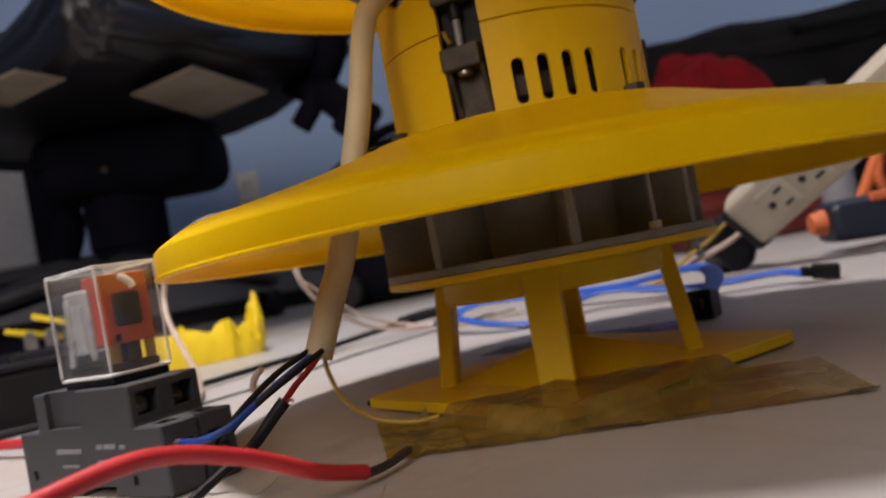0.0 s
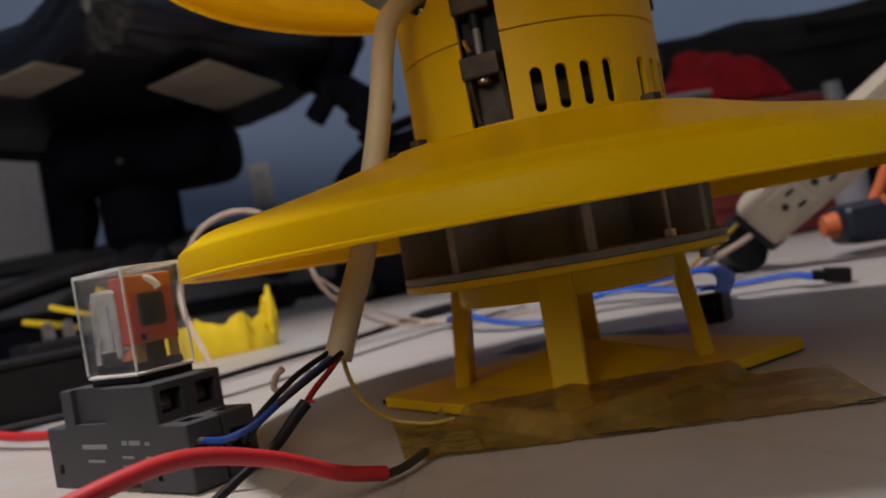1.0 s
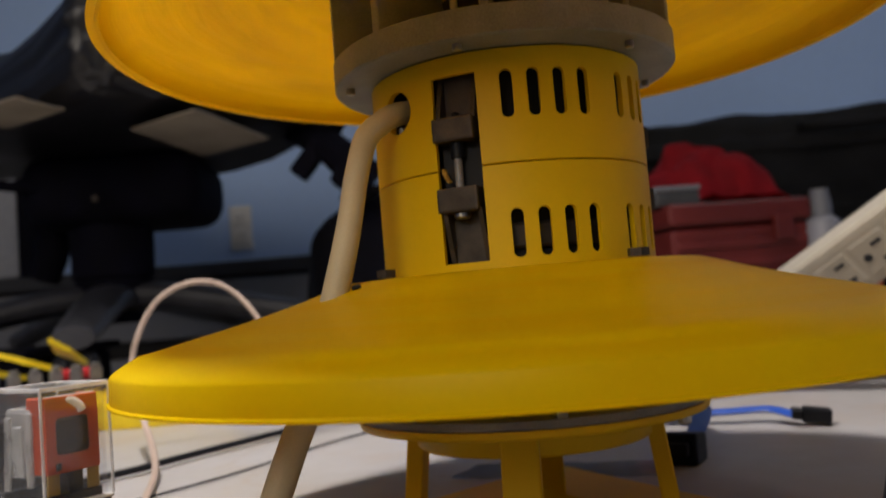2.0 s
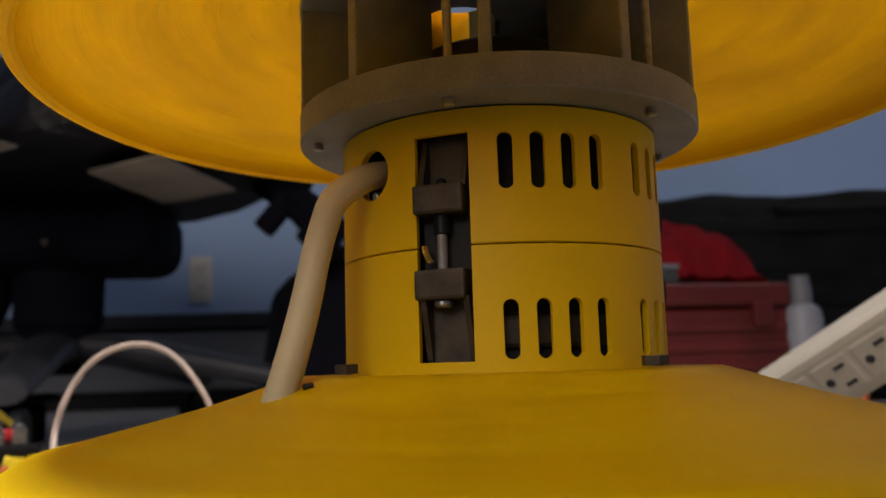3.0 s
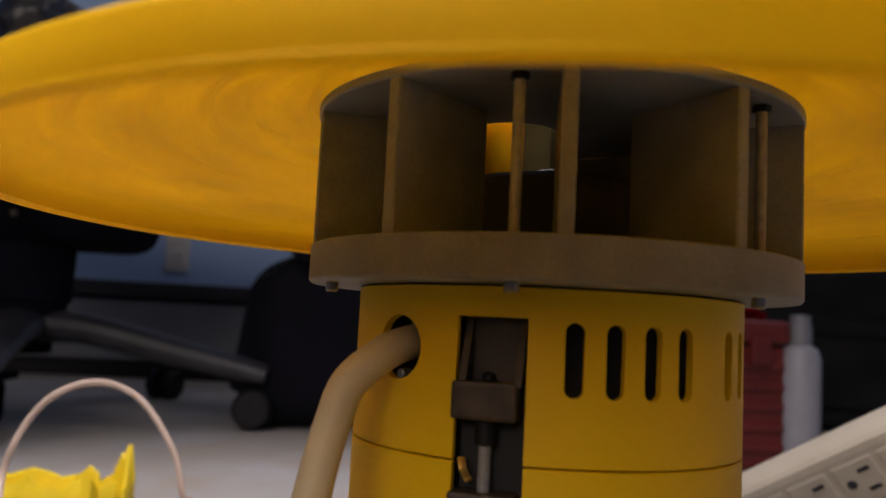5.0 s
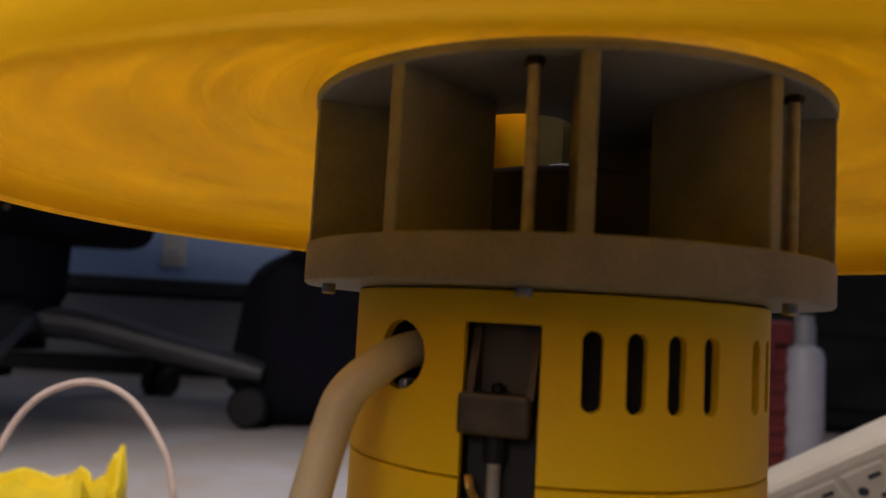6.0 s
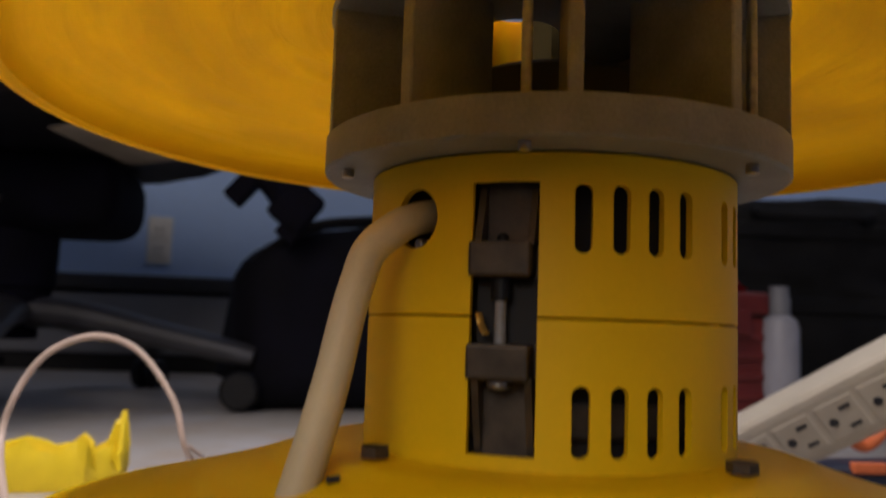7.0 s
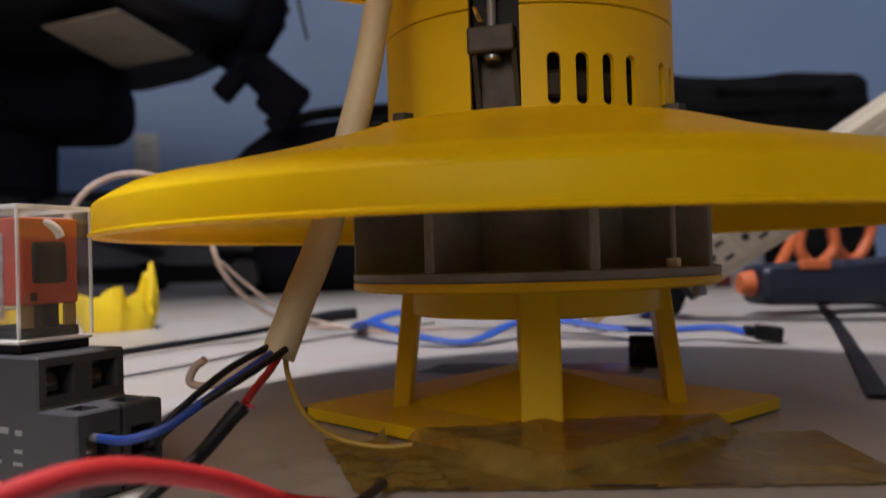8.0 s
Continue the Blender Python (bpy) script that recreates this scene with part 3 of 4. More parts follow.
# wires that leave the hose
for nm, mt, r, pp, lb in (
        ("blue_wire", BLUE_WIRE, 0.0012, [(-0.0500, 0.277, 0.034), (-0.0588, 0.2645, 0.0292), (-0.0680, 0.2570, 0.0235), (-0.0765, 0.2525, 0.0184), (-0.0855, 0.2525, 0.0157), (-0.0940, 0.2575, 0.0156)], "blue insulated wire ending in the relay socket"),
        ("black_wire", BLACK_WIRE, 0.0010, [(-0.0535, 0.2745, 0.0345), (-0.0630, 0.2670, 0.0300), (-0.0712, 0.2600, 0.0240), (-0.0775, 0.2575, 0.0185), (-0.0830, 0.263, 0.0125), (-0.0900, 0.300, 0.006)], "black insulated wire"),
        ("red_black_wire", DARK_RED, 0.0010, [(-0.0490, 0.278, 0.034), (-0.0520, 0.264, 0.0300), (-0.0555, 0.252, 0.0265), (-0.0580, 0.2445, 0.0232), (-0.0590, 0.2430, 0.0220)], "red insulated wire"),
        ("sleeved_wire", BLACK_WIRE, 0.0014, [(-0.0600, 0.2435, 0.0215), (-0.0665, 0.2380, 0.0145), (-0.0755, 0.2220, 0.0092), (-0.0835, 0.2000, 0.0045), (-0.0905, 0.1780, 0.0026), (-0.1045, 0.1660, 0.0020), (-0.135, 0.162, 0.0020), (-0.19, 0.175, 0.0020)], "black sleeved joint and cable"),
        ("black_wire", BLACK_WIRE, 0.0010, [(-0.0485, 0.2715, 0.0340), (-0.0545, 0.2630, 0.0308), (-0.0630, 0.2575, 0.0262), (-0.0720, 0.2560, 0.0208), (-0.0790, 0.2580, 0.0150), (-0.0850, 0.28, 0.007)], "black insulated wire"),
        ("yellow_wire", YELLOW_WIRE, 0.0008, [(-0.0490, 0.276, 0.034), (-0.0480, 0.274, 0.026), (-0.0440, 0.272, 0.0165), (-0.0360, 0.272, 0.0095), (-0.0240, 0.270, 0.0065), (-0.0150, 0.267, 0.0072)], "thin yellow insulated wire"),
        ("bare_stub", WHITE_WIRE, 0.0012, [(-0.0500, 0.279, 0.034), (-0.0610, 0.284, 0.0275), (-0.0705, 0.287, 0.0232), (-0.0760, 0.287, 0.0242), (-0.0745, 0.286, 0.0285), (-0.0715, 0.284, 0.0308)], "cut pale wire end")):
    part(nm, tube([rel(*p) for p in pp], r, 10, 8), mt, siren, lb, smooth=True)
part("joint_sleeve", tube([rel(-0.0578, 0.2448, 0.0236), rel(-0.0610, 0.2427, 0.0204), rel(-0.0665, 0.2380, 0.0145), rel(-0.0700, 0.2325, 0.0120)], 0.0019, 12, 6, taper=lambda s: 1.08 - 0.25 * s), BLACK_WIRE, siren, "black heat-shrink sleeve", smooth=True)
for k in range(6):
    p = rel(-0.0578, 0.2445, 0.0234)
    q = p + Vector((0.0020 * math.cos(k * 1.7) + 0.0010, -0.0012 + 0.0006 * k % 0.002, 0.0022 * math.sin(k * 2.3)))
    part("frayed_strand", tube([p, p.lerp(q, 0.6) + Vector((0, 0, 0.0003)), q], 0.00035, 5, 3), DARK_RED, siren)
part("ferrule", tube([rel(-0.0932, 0.2570, 0.0156), rel(-0.0958, 0.2585, 0.0157), rel(-0.0985, 0.2605, 0.0160)], 0.0012, 10, 2), STEEL, siren, "bare tinned wire end")


# ---- tape over the base ----
def tape_sheet():
    bm = bmesh.new()
    c00, c10, c11, c01 = Vector((-0.032, 0.249)), Vector((0.103, 0.224)), Vector((0.114, 0.283)), Vector((-0.039, 0.305))
    nu, nv = 130, 44
    grid = []
    front = Vector((CX, CY)) + Vector(polar(-13, 0.052)[:2])
    for i in range(nu + 1):
        row = []
        for j in range(nv + 1):
            u, v = i / nu, j / nv
            p = c00 * (1 - u) * (1 - v) + c10 * u * (1 - v) + c11 * u * v + c01 * (1 - u) * v
            d = p - Vector((CX, CY))
            a = math.radians(-11)
            q = abs(d.x * math.cos(a) + d.y * math.sin(a)) + abs(-d.x * math.sin(a) + d.y * math.cos(a))
            lift = max(0.0, min(1.0, (0.098 - q) / 0.009))
            z = 0.0004 + 0.0064 * lift * lift * (3 - 2 * lift)
            z += 0.0022 * max(0.0, 1 - ((p - front).length / 0.020)) ** 2
            w = noise.noise(Vector((p.x * 70, p.y * 90, 2.0))) * 0.5 + noise.noise(Vector((p.x * 240, p.y * 240, 5.0))) * 0.22
            z += 0.0007 * w * (0.35 + lift) + (0.0035 * abs(noise.noise(Vector((p.x * 130, p.y * 130, 9)))) if u < 0.18 else 0)
            if q < 0.090:
                z = max(z, 0.0060)
            if v < 0.06 or v > 0.96:
                p = p + Vector((0, 0.0016 * noise.noise(Vector((u * 40, v * 7, 1)))))
            row.append(bm.verts.new((p.x, p.y, max(ground(p.y) + 0.0006, z))))
        grid.append(row)
    for i in range(nu):
        for j in range(nv):
            q = [grid[i][j], grid[i + 1][j], grid[i + 1][j + 1], grid[i][j + 1]]
            mid = sum((v.co for v in q), Vector()) / 4
            if mid.y > 0.291 and -0.02 < mid.x < 0.09:
                continue
            bm.faces.new(q)
    return bm


tape = part("tape_strip", tape_sheet(), TAPE, label="wrinkled clear brownish packing tape over the base plate", smooth=True)
tagged(tape, category="tape")
random.seed(11)
for k in range(11):
    u0 = random.uniform(0, 0.96)
    a, b = Vector((-0.032, 0.2490, 0.0010)), Vector((0.103, 0.2238, 0.0009))
    p, q = a.lerp(b, u0), a.lerp(b, min(1, u0 + random.uniform(0.005, 0.09)))
    bm = tube([p, p.lerp(q, 0.5) + Vector((0, random.uniform(-0.0006, 0.0006), 0)), q], random.uniform(0.0001, 0.0003), 6, 6)
    part("dirt_fleck", bm, DARK, tape, "dark dirt caught on the tape edge")


chip = part("plastic_chip", moved(prism([(-0.0028, -0.0012), (0.0010, -0.0020), (0.0030, 0.0004), (0.0002, 0.0018)], 0.0, 0.0022, 0.0003), pose(0, 0, 0, 0, 0, 15)), BLACKP, label="small dark plastic chip by the base plate")
tagged(chip, category="plastic chip")
chip.matrix_world = pose(-0.0445, 0.3586, ground(0.3586) + 0.0001)


# ---- relay and its socket ----
RX, RY, RTURN, GROW = -0.1211, 0.2882, 54.0, 1.045
MILKY = material("milky_plastic", (0.62, 0.61, 0.60), 0.4, vary=0.2, scale=120)
MILKY_CLEAR = clear("milky_clear", (0.92, 0.92, 0.92), 0.42, 0.2, (0.8, 0.8, 0.8))
socket = thing("relay_socket", (RX, RY, 0), "dark grey rail-mount relay socket with screw terminals", "relay socket", RTURN)
socket.scale = (GROW, GROW, 0.985)
# local x runs along the socket's width, y along its length, away from the wired end
prof = [(-0.0370, 0.0), (0.0425, 0.0), (0.0425, 0.0225), (0.0300, 0.0225), (0.0300, 0.0360), (-0.0235, 0.0360), (-0.0235, 0.0225), (-0.0370, 0.0225)]
bm = bmesh.new()
fc = bm.faces.new([bm.verts.new((-0.0132, y, z)) for y, z in prof])
ex = bmesh.ops.extrude_face_region(bm, geom=[fc])
for v in [g for g in ex["geom"] if isinstance(g, bmesh.types.BMVert)]:
    v.co.x += 0.0264
bmesh.ops.recalc_face_normals(bm, faces=bm.faces)
bmesh.ops.bevel(bm, geom=list(bm.edges), offset=0.0006, segments=1, affect="EDGES")
c = bmesh.new()


def add_box(target, lo, hi):
    s = boxed(lo, hi)
    me = bpy.data.meshes.new("s")
    s.to_mesh(me)
    s.free()
    target.from_mesh(me)
    bpy.data.meshes.remove(me)


for x in (-0.0066, 0.0066):
    add_box(c, (x - 0.0040, -0.045, 0.0255), (x + 0.0040, -0.0165, 0.0332))
    add_box(c, (x - 0.0040, -0.045, 0.0085), (x + 0.0040, -0.0300, 0.0165))
    add_box(c, (x - 0.0028, -0.0345, 0.0190), (x + 0.0028, -0.0275, 0.03))
add_box(c, (-0.02, 0.0040, 0.0235), (-0.0112, 0.0230, 0.040))
add_box(c, (-0.02, -0.0100, -0.01), (0.02, 0.0090, 0.0035))
add_box(c, (-0.02, -0.0225, 0.0040), (-0.0118, -0.0195, 0.0070))
add_box(c, (-0.02, 0.0345, 0.0055), (-0.0118, 0.0375, 0.0090))
add_box(c, (-0.0006, -0.05, -0.01), (0.0006, -0.0355, 0.03))
part("body", cut(bm, c), SOCKET, socket)
for x in (-0.0066, 0.0066):
    for y, z in ((-0.0172, 0.0285), (-0.0308, 0.0122)):
        t = part("terminal", boxed((x - 0.0036, y - 0.0010, z - 0.0026), (x + 0.0036, y + 0.0012, z + 0.0008), 0.0003, 1), STEEL, socket, "bright screw terminal plate")
        part("screw", moved(disc_solid(0.0023, -0.001, 0.0010, 14, 0.0003), pose(x, y - 0.0016, z + 0.0006, 60, 0, 0)), STEEL, t)
for y0, y1, z, h in ((0.0060, 0.0205, 0.0148, 0.0026), (0.0085, 0.0180, 0.0100, 0.0016), (-0.0060, -0.0030, 0.0160, 0.0026), (-0.0130, -0.0070, 0.0160, 0.0026), (-0.0180, -0.0155, 0.0158, 0.0022),
                     (-0.0085, -0.0025, 0.0115, 0.0014), (-0.0180, -0.0150, 0.0112, 0.0016), (-0.0100, -0.0020, 0.0082, 0.0014), (-0.0180, -0.0145, 0.0080, 0.0014)):
    part("printed_mark", boxed((-0.01345, y0, z), (-0.01318, y1, z + h * 0.6)), WHITE_INK, socket)

relay = thing("relay", (RX, RY, 0.0356), "clear-cased plug-in relay with an orange coil frame", "relay", RTURN)
relay.scale = (GROW, GROW, 1.085)
W, L, H = 0.0108, 0.0140, 0.0358
part("foot", boxed((-W + 0.0004, -L + 0.0004, 0), (W - 0.0004, L - 0.0004, 0.0030), 0.0004, 1), BLACKP, relay)
part("foot_rim", boxed((-W - 0.0002, -L - 0.0002, 0.0022), (W + 0.0002, L + 0.0002, 0.0032), 0.0003, 1), WHITE_PLASTIC, relay)
bm = boxed((-W, -L, 0.0033), (W, L, H), 0.0012, 3)
inner = boxed((-W + 0.0010, -L + 0.0010, 0.0020), (W - 0.0010, L - 0.0010, H - 0.0010), 0.0006, 2)
cover = part("cover", cut(bm, inner), CASE_CLEAR, relay, "clear plastic cover")
cover.visible_shadow = False
# Milky rods paint the highlights that the cover's edges catch.
for sx in (-1, 1):
    for sy in (-1, 1):
        part("edge_glint", boxed((sx * W - 0.0004, sy * L - 0.0004, 0.0034), (sx * W + 0.0004, sy * L + 0.0004, H - 0.0008), 0.0003, 2), CASE_GLINT, cover)
    part("edge_glint", boxed((sx * W - 0.0004, -L, H - 0.0010), (sx * W + 0.0004, L, H + 0.0002), 0.0003, 2), CASE_GLINT, cover)
    part("edge_glint", boxed((-W, sx * L - 0.0004, H - 0.0010), (W, sx * L + 0.0004, H + 0.0002), 0.0003, 2), CASE_GLINT, cover)
fr = part("coil_frame", boxed((-0.0085, -0.0118, 0.0115), (0.0085, -0.0105, 0.0330), 0.0006, 2), ORANGE, relay, "orange plastic frame")
part("coil", boxed((-0.0054, -0.0126, 0.0165), (0.0052, -0.0060, 0.0272), 0.0018, 3), COIL, relay, "dark wound coil")
part("frame_side", boxed((-0.0085, -0.0112, 0.0115), (-0.0070, -0.0020, 0.0330), 0.0004, 1), ORANGE, fr)
part("frame_side", boxed((0.0070, -0.0112, 0.0115), (0.0085, -0.0020, 0.0330), 0.0004, 1), ORANGE, fr)
part("frame_notch", boxed((-0.0058, -0.0123, 0.0125), (-0.0042, -0.0110, 0.0145)), BLACKP, fr)
part("yoke", boxed((-0.0080, 0.0000, 0.0100), (0.0080, 0.0105, 0.0150), 0.0006, 1), MILKY_CLEAR, relay, "milky plastic contact block")
part("contact_block", boxed((-0.0088, -0.0050, 0.0150), (0.0080, 0.0095, 0.0300), 0.0012, 2), MILKY_CLEAR, relay, "milky plastic contact block")
part("block_base", boxed((-0.0090, -0.0115, 0.0032), (0.0090, 0.0115, 0.0058), 0.0004, 1), BLACKP, relay)
part("block_post", boxed((-0.0020, -0.0114, 0.0058), (0.0030, -0.0050, 0.0120), 0.0004, 1), BLACKP, relay)
for x in (-0.0062, 0.0064):
    part("contact_blade", boxed((x - 0.0019, -0.0112, 0.0058), (x + 0.0019, -0.0104, 0.0115), 0.0002, 1), BRASS, relay)
for y, z0, z1, w in ((-0.0035, 0.0080, 0.0290, 0.0016), (0.0030, 0.0110, 0.0250, 0.0026), (0.0085, 0.0065, 0.0275, 0.0014)):
    bm = boxed((-0.0096, y - w, z0), (-0.0086, y + w, z1), 0.0004, 2)
    for v in bm.verts:
        v.co.y += 0.0014 * math.sin(v.co.z * 420)
    part("contact_spring", bm, MILKY_CLEAR, relay, "pale contact spring holder")
part("top_bar", boxed((-0.0085, -0.0110, 0.0310), (0.0085, -0.0095, 0.0332), 0.0004, 1), MILKY, relay)
part("lever", tube([(-0.0040, -0.0090, 0.0300), (-0.0010, -0.0108, 0.0318), (0.0022, -0.0116, 0.0300), (0.0032, -0.0118, 0.0282)], 0.0013, 10, 6), WHITE_PLASTIC, relay, "white test lever")


# ---- white boards over the dark subfloor ----
def g3(x, y, h=0.0):
    return (x, y, ground(y) + h)


# Black strip laid on top, stands for a dark gap in the boards.
strip_pts = [g3(0.166, 0.326, 0.0009), g3(0.220, 0.416, 0.0009), g3(0.285, 0.525, 0.0009), g3(0.352, 0.640, 0.0009), g3(0.42, 0.76, 0.0009)]
tagged(part("gap_strip", tube(strip_pts, 0.0042, 8, 6, flat=0.22), BLACKP, label="flat black strip standing for a dark gap in the white floor"), category="strip")

# ---- office chair ----
chair = thing("office_chair", (-0.44, 1.42, ground(1.42)), "black office chair with raw board patches under its seat", "office chair")


def crel(x, y, z):
    return Vector((x + 0.44, y - 1.42, z - ground(1.42)))


bm = boxed((-0.33, -0.36, 0.3285), (0.33, 0.13, 0.43), 0.045, 4)
bmesh.ops.subdivide_edges(bm, edges=list(bm.edges), cuts=7, use_grid_fill=True)
for v in bm.verts:
    v.co.z += 0.03 * (v.co.x / 0.33) ** 2 + 0.02 * noise.noise(v.co * 7)
    if v.co.z > 0.345:
        v.co += v.normal * (0.016 * noise.noise(v.co * 22) + 0.007 * noise.noise(v.co * 60))
part("seat", moved(bm, pose(0.02, -0.03, 0, 0, 0, -32)), CHAIR_LEATHER, chair, "black padded seat seen from below", smooth=True)
for q in ([(-0.353, 1.072), (-0.250, 0.999), (-0.199, 1.191), (-0.315, 1.280)], [(-0.52, 0.96), (-0.410, 0.892), (-0.385, 0.956), (-0.48, 1.02)]):
    bm = prism([tuple(crel(x, y, 0)[:2]) for x, y in q], 0.3258, 0.3284, 0.0004)
    part("seat_patch", bm, BEIGE_PAPER, chair, "pale raw board patch")
HUB = crel(-0.462, 1.29, ground(1.42))
part("column", moved(lathe([(0.0, 0.085), (0.040, 0.085), (0.040, 0.105), (0.052, 0.110), (0.054, 0.150), (0.059, 0.155), (0.061, 0.27), (0.0, 0.27)], 40), Matrix.Translation(HUB)), CHAIR_BLACK, chair, smooth=True)
part("tilt_mechanism", moved(boxed((-0.105, -0.09, 0.228), (0.150, 0.13, 0.335), 0.050, 5), Matrix.Translation(HUB)), CHAIR_BLACK, chair, smooth=True)
part("lever", tube([HUB + Vector((-0.03, -0.05, 0.29)), HUB + Vector((-0.09, -0.10, 0.285)), HUB + Vector((-0.17, -0.14, 0.30))], 0.008, 8, 6), CHAIR_BLACK, chair)
part("bolt", moved(disc_solid(0.0045, -0.004, 0.003, 12), Matrix.Translation(HUB) @ pose(0.012, -0.09, 0.262, 90, 0, 0)), BRACKET, chair)
part("back_bracket", tube([HUB + Vector((-0.115, 0.05, 0.345)), HUB + Vector((-0.125, 0.06, 0.27)), HUB + Vector((-0.118, 0.07, 0.215)), HUB + Vector((-0.140, 0.08, 0.165))], 0.024, 12, 6, flat=0.7), CHAIR_BLACK, chair, smooth=True)
bm = tube([crel(-0.17, 1.33, 0.38), crel(-0.13, 1.27, 0.345), crel(-0.10, 1.235, 0.315), crel(-0.085, 1.22, 0.295)], 0.034, 10, 6, flat=0.7)
part("arm_bracket", bm, CHAIR_BLACK, chair, smooth=True)
part("arm_knob", moved(boxed((-0.014, -0.018, -0.03), (0.014, 0.018, 0.03), 0.005, 2), Matrix.Translation(crel(-0.152, 1.25, 0.318)) @ pose(0, 0, 0, 0, 40, 0)), CHAIR_BLACK, chair)
part("arm_clamp", moved(boxed((-0.026, -0.026, -0.030), (0.026, 0.026, 0.030), 0.006, 2), Matrix.Translation(crel(-0.082, 1.22, 0.286)) @ pose(0, 0, 0, 0, 38, 0)), CHAIR_BLACK, chair)
part("arm_clamp", moved(boxed((-0.014, -0.020, -0.014), (0.014, 0.020, 0.014), 0.003, 2), Matrix.Translation(crel(-0.089, 1.22, 0.254)) @ pose(0, 0, 0, 0, 38, 0)), CHAIR_BLACK, chair)
part("loose_cord", tube([crel(-0.066, 1.25, 0.50), crel(-0.059, 1.25, 0.44), crel(-0.052, 1.25, 0.40), crel(-0.047, 1.25, 0.378)], 0.0022, 8, 6), BLACKP, chair, "thin dark cord hanging from the armrest")
bm = tube([crel(-0.14, 1.30, 0.36), crel(-0.105, 1.26, 0.41), crel(-0.100, 1.25, 0.48), crel(-0.13, 1.28, 0.58)], 0.026, 12, 6)
part("armrest_post", bm, CHAIR_BLACK, chair, smooth=True)
for k in range(5):
    spin = Matrix.Translation(HUB) @ pose(0, 0, 0, 0, 0, -6 + 72 * k)
    bm = tube([(0.02, 0, 0.122), (0.10, 0, 0.118), (0.20, 0, 0.098), (0.30, 0, 0.078), (0.335, 0, 0.070)], 0.034, 12, 4, flat=0.60, taper=lambda s: 1.1 - 0.42 * s)
    leg = part("base_arm", moved(bm, spin), CHAIR_BASE, chair, "dusty dark grey base arm", smooth=True)
    for sd in (-1, 1):
        part("caster", moved(disc_solid(0.026, -0.009, 0.009, 24, 0.004), spin @ pose(0.32, sd * 0.014, 0.0265, 90, 0, 0)), BLACKP, leg, smooth=True)

# ---- along the far wall ----
outlet = thing("wall_outlet", (-0.412, 1.98, 0.305), "white duplex wall outlet with cover plate", "outlet")
part("cover_plate", boxed((-0.026, -0.006, -0.052), (0.026, 0.0, 0.052), 0.003, 2), WHITE_PLASTIC, outlet)
for z in (-0.021, 0.021):
    rc = part("receptacle", boxed((-0.0165, -0.0085, z - 0.0135), (0.0165, -0.005, z + 0.0135), 0.004, 3), WHITE_PLASTIC, outlet)
    for x in (-0.0063, 0.0063):
        part("slot", boxed((x - 0.001, -0.0090, z - 0.001), (x + 0.001, -0.0080, z + 0.007)), DARK, rc)
heater = thing("baseboard_heater", (-0.75, 1.98, 0.02), "long grey enamelled baseboard heater along the wall", "heater")
part("casing", boxed((-1.5, -0.06, 0.04), (0.85, 0.0, 0.165), 0.006, 2), HEATER, heater)
part("top_hood", boxed((-1.5, -0.066, 0.172), (0.85, 0.0, 0.205), 0.006, 2), GREY_DARK, heater)
part("inner_core", boxed((-1.48, -0.03, 0.0), (0.83, -0.002, 0.19)), DARK, heater)

case = thing("black_case", (0.80, 1.62, ground(1.6)), "long black padded equipment case", "case", -4)
bm = boxed((-0.52, -0.16, 0.0), (0.205, 0.16, 0.368), 0.045, 5)
bmesh.ops.subdivide_edges(bm, edges=[e for e in bm.edges if e.calc_length() > 0.08], cuts=22, use_grid_fill=True)
bm.normal_update()
for v in bm.verts:
    if v.co.z > 0.03:
        fold = 1 - abs(noise.noise(Vector((v.co.x * 5, v.co.y * 5, v.co.z * 22)))) * 2
        v.co += v.normal * (0.010 * noise.noise(v.co * 9) + 0.009 * fold + 0.004 * noise.noise(v.co * 34) - 0.006)
part("shell", bm, CASE_CLOTH, case, smooth=True)
for z in (0.16, 0.29):
    part("ridge", boxed((-0.50, -0.172, z), (0.175, -0.15, z + 0.03), 0.010, 3), CASE_CLOTH, case, smooth=True)
part("handle", tube([(-0.10, -0.165, 0.335), (-0.09, -0.19, 0.33), (0.0, -0.195, 0.328), (0.09, -0.19, 0.33), (0.10, -0.165, 0.335)], 0.009, 10, 6), CASE_CLOTH, case)
part("round_patch", moved(disc_solid(0.045, -0.004, 0.004, 32), pose(-0.22, -0.163, 0.285, 90, 0, 0)), BLACKP, case)

bag = thing("black_bag", (0.008, 1.42, ground(1.4)), "slumped black fabric bag on the floor", "bag", 12)
bm = boxed((-0.19, -0.14, 0.0), (0.28, 0.16, 0.30), 0.06, 5)
for v in bm.verts:
    k = max(0, -v.co.x / 0.19)
    v.co.z *= 1 - 0.30 * k
    v.co += Vector((noise.noise(v.co * 9), noise.noise(v.co * 9 + Vector((3, 0, 0))), 0.6 * noise.noise(v.co * 11))) * 0.02 * (1 if v.co.z > 0.03 else 0)
part("body", bm, FABRIC, bag, smooth=True)
part("strap", tube([(-0.17, -0.10, 0.20), (-0.10, -0.15, 0.25), (0.05, -0.16, 0.27), (0.16, -0.12, 0.30)], 0.02, 8, 8, flat=0.25), BLACKP, bag)

